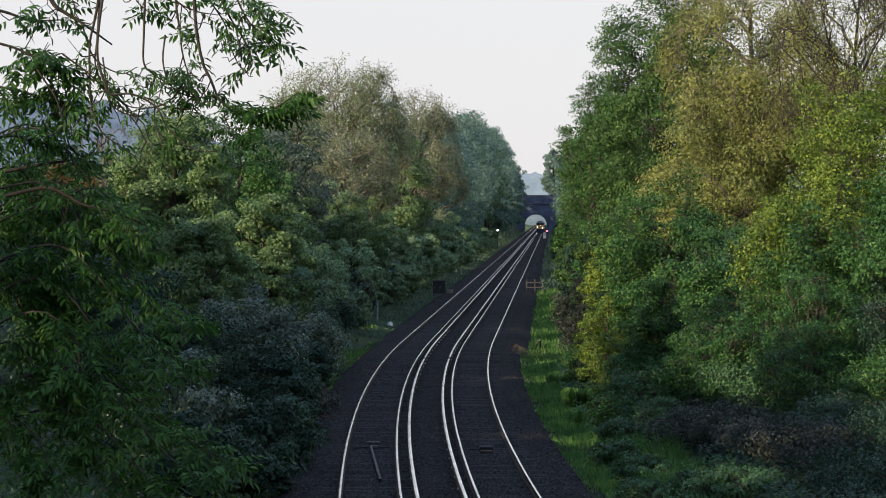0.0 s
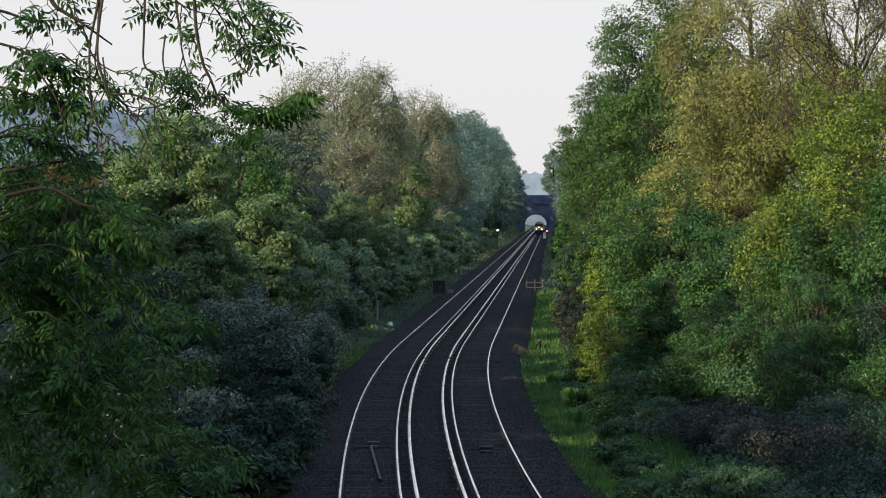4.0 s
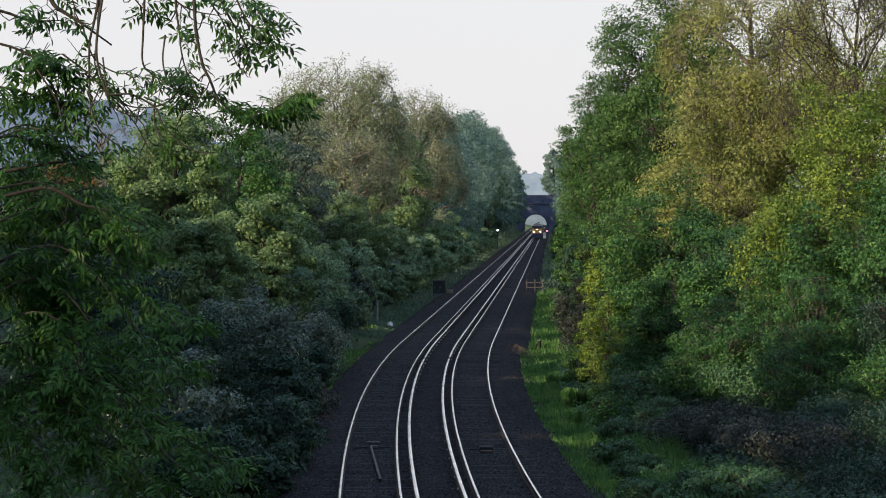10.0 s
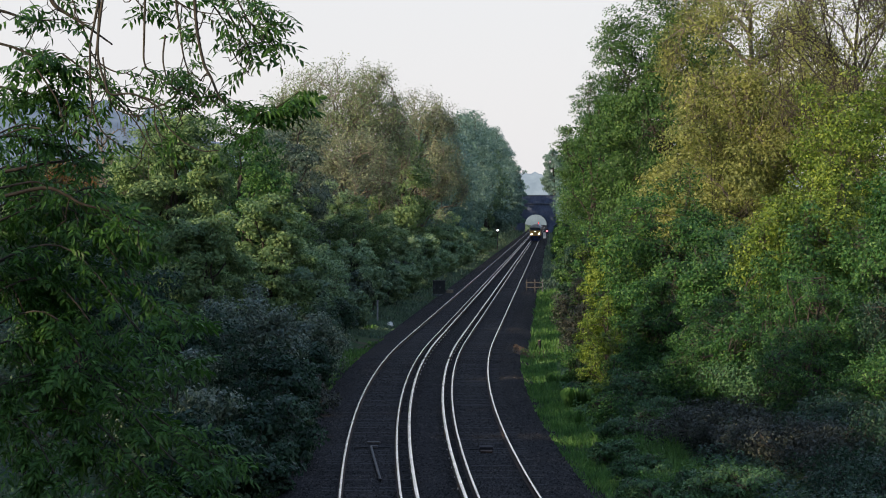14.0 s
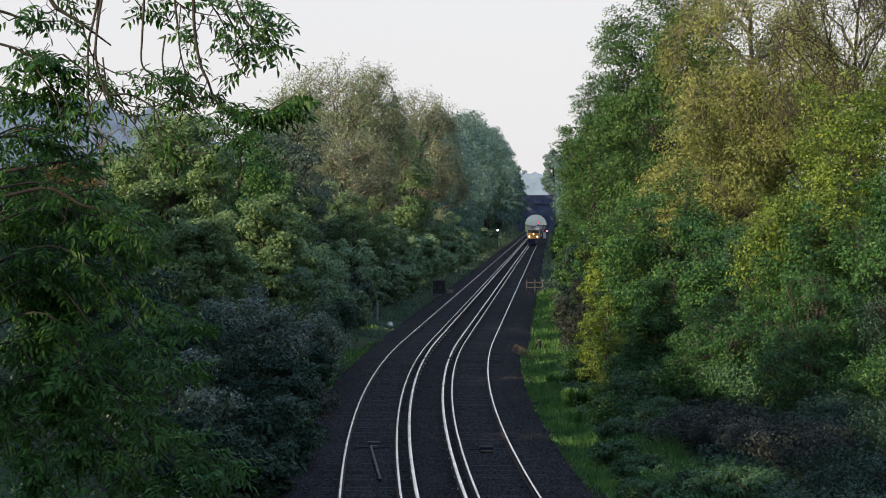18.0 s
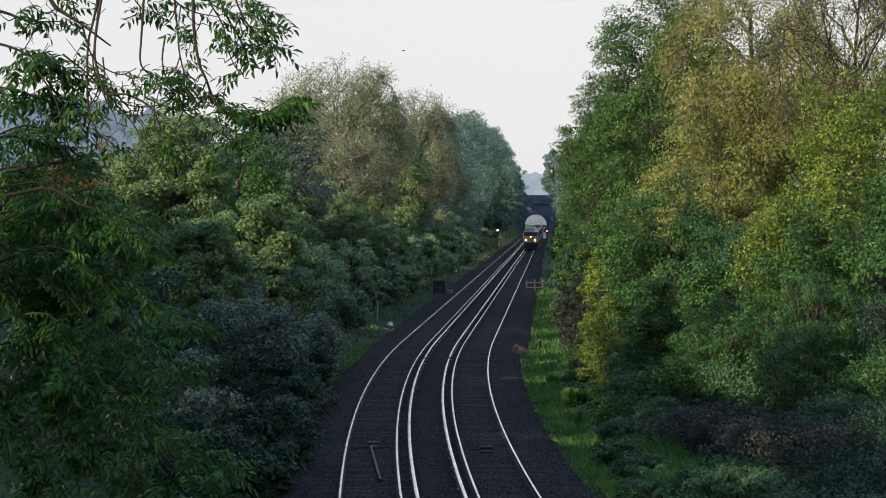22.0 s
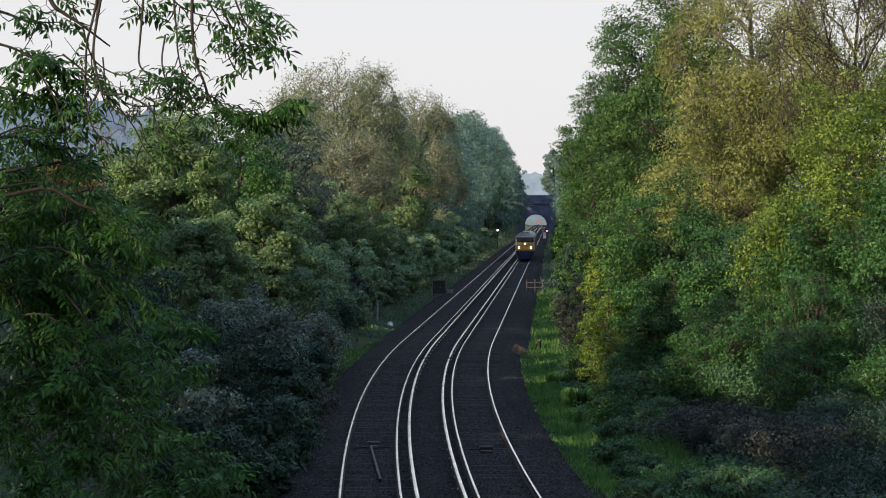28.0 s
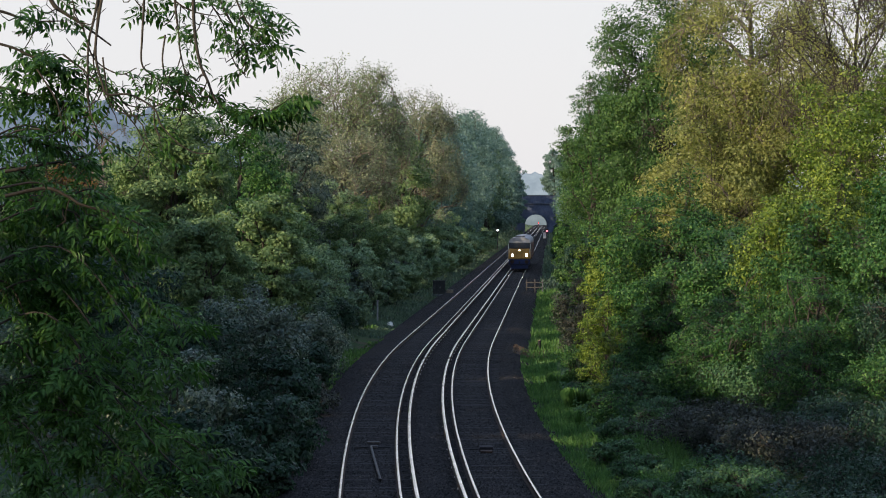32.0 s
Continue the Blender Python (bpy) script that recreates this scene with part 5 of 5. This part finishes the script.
# ---------------------------------------------------------------- small things beside and between the rails
def lineside():
    # conduit and bracket between the rails
    r = tagged(new("cable_conduit"), "long grey conduit lying between the rails with a crossbar", "conduit")
    r.location = (-2.14, 85.0, -0.17)
    t = Tubes()
    t.add([(-0.02, -1.0, 0.08), (0.14, -4.3, 0.07), (0.31, -7.6, 0.06), (0.48, -11.0, 0.05)], 0.04, 0.04, 8)
    part("pipe", t.mesh("pipe", DULL), None, r)
    part("crossbar", box(0.4, 0.25, 0.07, (0, 1.1, 0.05), 0.02), DULL, r)
    part("crossbar", box(0.22, 0.2, 0.09, (0.05, -0.5, 0.05), 0.02), DULL, r)
    t = Tubes()
    t.add([(-0.55, -0.6, 0.03), (0.0, -0.4, 0.05), (0.55, -0.6, 0.03)], 0.025, 0.025, 6)
    part("cable", t.mesh("cable", BLACK), None, r)
    # track magnet box in the other track
    r = tagged(new("track_magnet"), "dark steel magnet box bolted between the rails", "track equipment")
    r.location = (1.29, 83.7, -0.17)
    part("housing", box(0.4, 0.75, 0.14, (0, 0, 0.07), 0.02), SLEEPER, r)
    part("ramp", box(0.36, 0.5, 0.06, (0, -0.6, 0.03), 0.015), RUST, r)
    t = Tubes()
    t.add([(-0.5, 0.1, 0.03), (-0.2, 0.12, 0.04)], 0.025, 0.025, 6)
    part("cable", t.mesh("cable", BLACK), None, r)
    # marker post, bag and stump
    z = float(ground_z(-4.34, 185.4))
    r = tagged(new("marker_post"), "pale concrete marker post in the grass", "post")
    r.location = (-4.34, 185.4, z)
    part("shaft", box(0.11, 0.11, 1.5, (0, 0, 0.65), 0.02), POST_GREY, r)
    part("cap", box(0.17, 0.17, 0.06, (0, 0, 1.43), 0.015), POST_GREY, r)
    r = tagged(new("plastic_bag", rumpled(0.22, 3)), "white crumpled plastic bag on the grass", "litter")
    r.location = (-3.44, 181.5, float(ground_z(-3.44, 181.5)) + 0.14)
    r = tagged(new("plastic_bag", rumpled(0.16, 8)), "white crumpled plastic scrap under the brambles", "litter")
    r.location = (-4.85, 92.0, float(ground_z(-4.85, 92.0)) + 0.22)
    z = float(ground_z(5.1, 148.6))
    r = tagged(new("wooden_stump", None), "short dark wooden post at the verge", "post")
    r.location = (5.1, 148.6, z)
    part("shaft", rod((0, 0, -0.2), (0.03, 0, 0.62), 0.09, 0.08, 10), SLEEPER, r)
    part("top", rod((0.03, 0, 0.62), (0.03, 0, 0.66), 0.07, 0.05, 10), TIMBER, r)
    # equipment cabinet
    z = float(ground_z(-0.35, 248.0))
    r = tagged(new("equipment_cabinet"), "dark steel lineside cabinet on a concrete base", "cabinet")
    r.location = (-0.35, 248.0, z)
    part("plinth", box(1.25, 0.8, 0.2, (0, 0, 0.08), 0.02), STONE, r)
    part("case", box(1.1, 0.65, 1.15, (0, 0, 0.74), 0.03), CABINET, r)
    part("cap", box(1.2, 0.75, 0.07, (0, 0, 1.35), 0.02), CABINET, r)
    for x in (-0.27, 0.27):
        d = part("door", box(0.5, 0.03, 1.0, (x, -0.335, 0.74), 0.008), CABINET, r)
        part("handle", box(0.03, 0.04, 0.16, (x - 0.18, -0.36, 0.76), 0.008), POST_GREY, d)
    r = tagged(new("concrete_block"), "pale concrete trough lid beside the cabinet", "concrete block")
    r.location = (0.62, 248.0, float(ground_z(0.62, 248.0)))
    part("slab", box(0.6, 1.6, 0.3, (0, 0, 0.12), 0.03), TIMBER, r)
    # handrail by the verge
    z = float(ground_z(8.5, 254.0))
    r = tagged(new("handrail"), "weathered pale timber handrail at the verge", "fence")
    r.location = (8.3, 254.0, z)
    # the right-hand post takes a paler colour for the light on it
    for x in (-0.7, 0.05, 0.75):
        part("post", box(0.1, 0.1, 1.35, (x, 0, 0.6), 0.015), DULL if x < 0.5 else STONE, r)
    for h in (0.55, 1.0):
        part("rail", box(1.6, 0.05, 0.1, (0, -0.08, h), 0.012), DULL, r)


def rumpled(size, seed):
    """A crumpled bag."""
    bm = bmesh.new()
    bmesh.ops.create_icosphere(bm, subdivisions=3, radius=size)
    for v in bm.verts:
        n = noise.noise(v.co * (3.2 / size) * 0.5 + Vector((seed, 0, 0)))
        v.co *= 1 + 0.55 * n
        v.co.z *= 0.75
    me = bpy.data.meshes.new("plastic_bag")
    bm.to_mesh(me)
    bm.free()
    me.materials.append(WHITE_PAINT)
    return me


def tussock(x, y, n, tall, seed):
    """A tuft of long grass."""
    rng = np.random.default_rng(seed)
    z = float(ground_z(x, y))
    a = rng.uniform(0, 6.28, n)
    rr = 0.5 * rng.random(n) ** 0.5
    h = tall * rng.uniform(0.5, 1.2, n)
    bx, by = np.cos(a) * rr, np.sin(a) * rr
    ex, ey = np.cos(a) * (rr + h * 0.35), np.sin(a) * (rr + h * 0.35)
    w = 0.022
    v = np.stack([np.stack([bx - w * np.sin(a), by + w * np.cos(a), np.full(n, -0.03)], -1), np.stack([bx + w * np.sin(a), by - w * np.cos(a), np.full(n, -0.03)], -1),
                  np.stack([(bx + ex) / 2, (by + ey) / 2, h * 0.85], -1), np.stack([ex, ey, h * 0.7], -1)], 1)
    me = mesh_of("grass_tussock", v.reshape(-1, 3), (np.arange(n) * 4)[:, None, None].repeat(2, 1).reshape(-1, 1) + np.tile(np.array([(0, 1, 2), (1, 3, 2)]), (n, 1)), GRASS)
    ob = tagged(new("grass_tussock", me), "tuft of long bright grass on the verge", "grass", kind="stuff")
    ob.location = (x, y, z)


lineside()
for k, (x, y, n, tall) in enumerate([(5.15, 105, 320, 0.8), (4.9, 97, 160, 0.5), (5.0, 120, 120, 0.5), (-4.6, 176, 60, 0.3)]):
    tussock(x, y, n, tall, 700 + k)


# ---------------------------------------------------------------- ground cover
def scatter(n, y0, y1, o0, o1, rng):
    y = rng.uniform(y0, y1, n)
    o = rng.uniform(o0, o1, n)
    x = mid_x(y) + o
    return x, y, ground_z(x, y)


def grass(name, label, mat, strips, seed):
    rng = np.random.default_rng(seed)
    vs = []
    for n, y0, y1, o0, o1, tall in strips:
        x, y, z = scatter(n, y0, y1, o0, o1, rng)
        keep = np.sin(x * 1.7 + y * 0.4) + np.sin(y * 0.9 - x) + rng.normal(0, 1.0, n) > -0.9
        x, y, z = x[keep], y[keep], z[keep]
        k = len(x)
        a = rng.uniform(0, np.pi, k)
        h = tall * rng.uniform(0.4, 1.4, k)
        wdt = 0.02 + y * 0.00018
        dx, dy = np.cos(a) * wdt, np.sin(a) * wdt
        lean = rng.normal(0, 0.35, (k, 2)) * h[:, None]
        vs.append(np.stack([np.stack([x - dx, y - dy, z - 0.03], -1), np.stack([x + dx, y + dy, z - 0.03], -1), np.stack([x + lean[:, 0], y + lean[:, 1], z + h], -1)], 1))
    v = np.concatenate(vs)
    tagged(new(name, mesh_of(name, v.reshape(-1, 3), np.arange(len(v) * 3).reshape(-1, 3), mat)), label, "grass", kind="stuff")


def undergrowth(name, label, mat, spots, seed, leaf):
    rng = np.random.default_rng(seed)
    at = []
    for n, y0, y1, o0, o1, tall in spots:
        x, y, z = scatter(n, y0, y1, o0, o1, rng)
        hump = 0.5 + 0.5 * np.sin(x * 1.3 + 0.7 * y) * np.sin(0.5 * y - 0.8 * x)
        at.append(np.stack([x, y, z + 0.04 + tall * hump * rng.random(n) ** 0.6], -1))
    at = np.concatenate(at)
    out = np.tile(np.array([[0.0, -0.4, 1.0]]), (len(at), 1))
    tagged(new(name, leaf_blades(name, at, out, leaf, 0.7, mat, rng)), label, "undergrowth", kind="stuff")


def loose_stones():
    rng = np.random.default_rng(93)
    n = 26000
    y = 62 + 75 * rng.random(n) ** 1.6
    o = rng.uniform(-4.4, 4.5, n)
    x = mid_x(y) + o
    z = ground_z(x, y)
    r = rng.uniform(0.018, 0.05, n)
    a = rng.uniform(0, 6.28, n)[:, None] + np.arange(4)[None] * (np.pi / 2) + rng.normal(0, 0.25, (n, 4))
    ring = np.stack([x[:, None] + np.cos(a) * r[:, None], y[:, None] + np.sin(a) * r[:, None], np.repeat((z - 0.01)[:, None], 4, 1)], -1)
    top = np.stack([x + rng.normal(0, 0.3, n) * r, y + rng.normal(0, 0.3, n) * r, z + r * rng.uniform(0.5, 1.1, n)], -1)
    v = np.concatenate([ring, top[:, None]], 1).reshape(-1, 3)
    f = (np.arange(n) * 5)[:, None, None] + np.array([(0, 1, 4), (1, 2, 4), (2, 3, 4), (3, 0, 4)])[None]
    m = leafy("loose_ballast", (0.008, 0.0076, 0.0084), (0.018, 0.0172, 0.0184), (0.064, 0.060, 0.059), through=0.0, rough=0.95, spec=0.1)
    tagged(new("ballast_stones", mesh_of("ballast_stones", v, f.reshape(-1, 3), m)), "dark grey loose ballast stones between the rails", "ballast", kind="stuff")


grass("verge_grass", "bright green uncut grass along the track edges", GRASS, [(18000, 62, 140, 4.4, 5.7, 0.2), (9000, 140, 260, 4.4, 6.4, 0.32), (14000, 70, 90, 5.4, 7.4, 0.42), (2500, 100, 150, -5.6, -4.4, 0.2), (5200, 62, 150, 4.0, 4.6, 0.11), (2600, 64, 160, -4.8, -4.0, 0.1)], 91)
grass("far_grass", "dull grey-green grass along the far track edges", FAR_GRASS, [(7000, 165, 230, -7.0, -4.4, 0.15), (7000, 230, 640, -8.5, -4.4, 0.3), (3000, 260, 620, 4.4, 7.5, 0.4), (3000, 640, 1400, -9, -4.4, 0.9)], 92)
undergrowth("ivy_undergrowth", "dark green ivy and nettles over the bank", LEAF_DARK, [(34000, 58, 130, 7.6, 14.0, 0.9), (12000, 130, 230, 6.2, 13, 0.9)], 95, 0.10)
undergrowth("nettle_undergrowth", "green nettles and ivy beside the verge grass", LEAF_HAW, [(24000, 58, 125, 5.4, 8.4, 0.55)], 98, 0.09)
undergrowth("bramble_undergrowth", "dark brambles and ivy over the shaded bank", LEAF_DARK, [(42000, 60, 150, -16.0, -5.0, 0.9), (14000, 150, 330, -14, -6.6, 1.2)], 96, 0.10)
undergrowth("dead_bracken", "patch of rust-brown dead bracken on the ballast edge", DRY, [(900, 141, 150, 3.6, 5.4, 0.1)], 97, 0.12)
loose_stones()


# ---------------------------------------------------------------- sleepers, last
def lay_sleepers():
    me = sleeper_mesh()
    cv, cf = [], []
    base = np.array([v.co[:] for v in me.vertices])
    cube = [(-1.25, -0.125, -0.065), (1.25, -0.125, -0.065), (1.25, 0.125, -0.065), (-1.25, 0.125, -0.065), (-1.25, -0.125, 0.065), (1.25, -0.125, 0.065), (1.25, 0.125, 0.065), (-1.25, 0.125, 0.065)]
    quads = [(4, 5, 6, 7), (0, 1, 5, 4), (1, 2, 6, 5), (2, 3, 7, 6), (3, 0, 4, 7)]
    for root, centre in TRACKS:
        verts, faces = [], []
        for i, y in enumerate(np.arange(62.0, 420.0, 0.7)):
            x = float(rail_x(y)) + centre
            ang = math.atan(-(float(rail_x(y + 1)) - float(rail_x(y - 1))) / 2)
            m = pose(x, y, -0.2425 + 0.012 * noise.noise(Vector((x, y, 0))), 0, 0, math.degrees(ang))
            if i < 150:
                ob = new("sleeper", me)
                ob.parent = root
                ob.matrix_basis = m
            else:
                n = len(verts)
                verts += [m @ Vector(c) for c in cube]
                faces += [tuple(a + n for a in q) for q in quads]
        far = part("sleeper_run", mesh_of("sleeper_run", verts, faces, SLEEPER), None, root)
        far["kind"] = "stuff"


lay_sleepers()


# ---------------------------------------------------------------- bird over the cutting
def flying_bird():
    plumage = grained("dark_plumage", (0.03, 0.028, 0.026), (0.075, 0.07, 0.065), 30.0, rough=0.8, bump=0)
    root = tagged(new("bird"), "small dark grey bird flying over the cutting", "bird")
    t = Tubes()
    t.add([(-0.13, 0, 0.0), (-0.07, 0, 0.0), (0.0, 0, 0.0)], 0.016, 0.045, 8)
    t.add([(0.0, 0, 0.0), (0.07, 0, 0.006), (0.125, 0, 0.018)], 0.045, 0.026, 8)
    t.add([(0.125, 0, 0.018), (0.155, 0, 0.018), (0.175, 0, 0.013)], 0.026, 0.004, 8)
    part("body", t.mesh("body", plumage), None, root)
    fan = [(-0.12, -0.012, 0.006), (-0.12, 0.012, 0.006), (-0.22, 0.04, 0.006), (-0.22, -0.04, 0.006), (-0.12, -0.012, -0.004), (-0.12, 0.012, -0.004), (-0.22, 0.04, 0.002), (-0.22, -0.04, 0.002)]
    shell = [(0, 1, 2, 3), (7, 6, 5, 4), (0, 4, 5, 1), (1, 5, 6, 2), (2, 6, 7, 3), (3, 7, 4, 0)]
    part("tail", mesh_of("tail", fan, shell, plumage), None, root)
    wings = []
    for side in (1, -1):
        plan = [(0.06, 0.0), (0.075, 0.12), (0.02, 0.23), (-0.06, 0.29), (-0.04, 0.14), (-0.07, 0.0)]
        v = [(x, side * y, 0.006) for x, y in plan] + [(x, side * y, -0.004) for x, y in plan]
        f = [tuple(range(6)), tuple(range(11, 5, -1))] + [(i, i + 6, (i + 1) % 6 + 6, (i + 1) % 6) for i in range(6)]
        w = part("wing", mesh_of("wing", v, f, plumage), None, root)
        wings.append((w, side))
    return root, wings


BIRD, BIRD_WINGS = flying_bird()


# ---------------------------------------------------------------- what moves
def motions():
    walk(BIRD, [(t, pose(x, 260.0, z, 0, tilt, 0)) for t, x, z, tilt in
                ((0.0, -339.0, 48.0, 2), (10.0, -188.0, 40.0, 3), (20.0, -33.4, 28.3, 10), (21.4, -12.1, 24.1, 12), (21.7, -8.25, 23.2, 14), (22.0, -3.7, 22.0, 15),
                 (22.3, 0.5, 20.85, 15), (22.6, 5.35, 19.1, 16), (22.8, 8.5, 17.75, 14), (23.4, 17.5, 15.5, 8), (25.0, 41.0, 14.5, 0), (32.0, 146.0, 16.0, 0))])
    beats = [0.0, 20.9] + [21.0 + 0.1 * k for k in range(22)] + [23.3, 32.0]
    for wing, side in BIRD_WINGS:
        walk(wing, [(t, pose(0, side * 0.02, 0.02, side * (32 if k % 2 else -18), 0, 0)) for k, t in enumerate(beats)])
    rows = [(t, front_at(t)) for t in (0.0, 4.0, 8.0, 12.0, 16.0, 20.0, 24.0, 28.0, 32.0)]
    walk(LOCO, [(t, train_pose(y)) for t, y in rows])
    for k, van in enumerate(VANS):
        walk(van, [(t, train_pose(y + 19.2 + k * 17.4)) for t, y in rows])
    # the near boughs hang still at first, then nod in the wind
    gust = [(0, 0), (9.5, 0), (10, 6), (10.5, 0), (11, -3), (12, 1), (13, -7), (14, -3), (15.5, -2), (16.5, 0), (17, 6), (18, 12), (18.5, -2), (19.5, 6), (20.5, 5),
            (21, 3), (22, 18), (22.5, 10), (23.5, 19), (24.5, 12), (25.5, 25), (27, 26), (28.5, 26), (29.5, 18), (30.5, 23), (31.5, 8), (32, 12)]
    for i, (ob, at, sway) in enumerate(ASH_BRANCHES):
        lag = 0.13 * (i % 3)
        rows = []
        for t, g in gust:
            nod = 0.14 * g * sway
            tt = t if t in (0, 32) else t + lag
            rows.append((tt, Matrix.Translation(at) @ pose(0, 0, 0, 0, nod, -0.25 * nod)))
        walk(ob, rows)


motions()
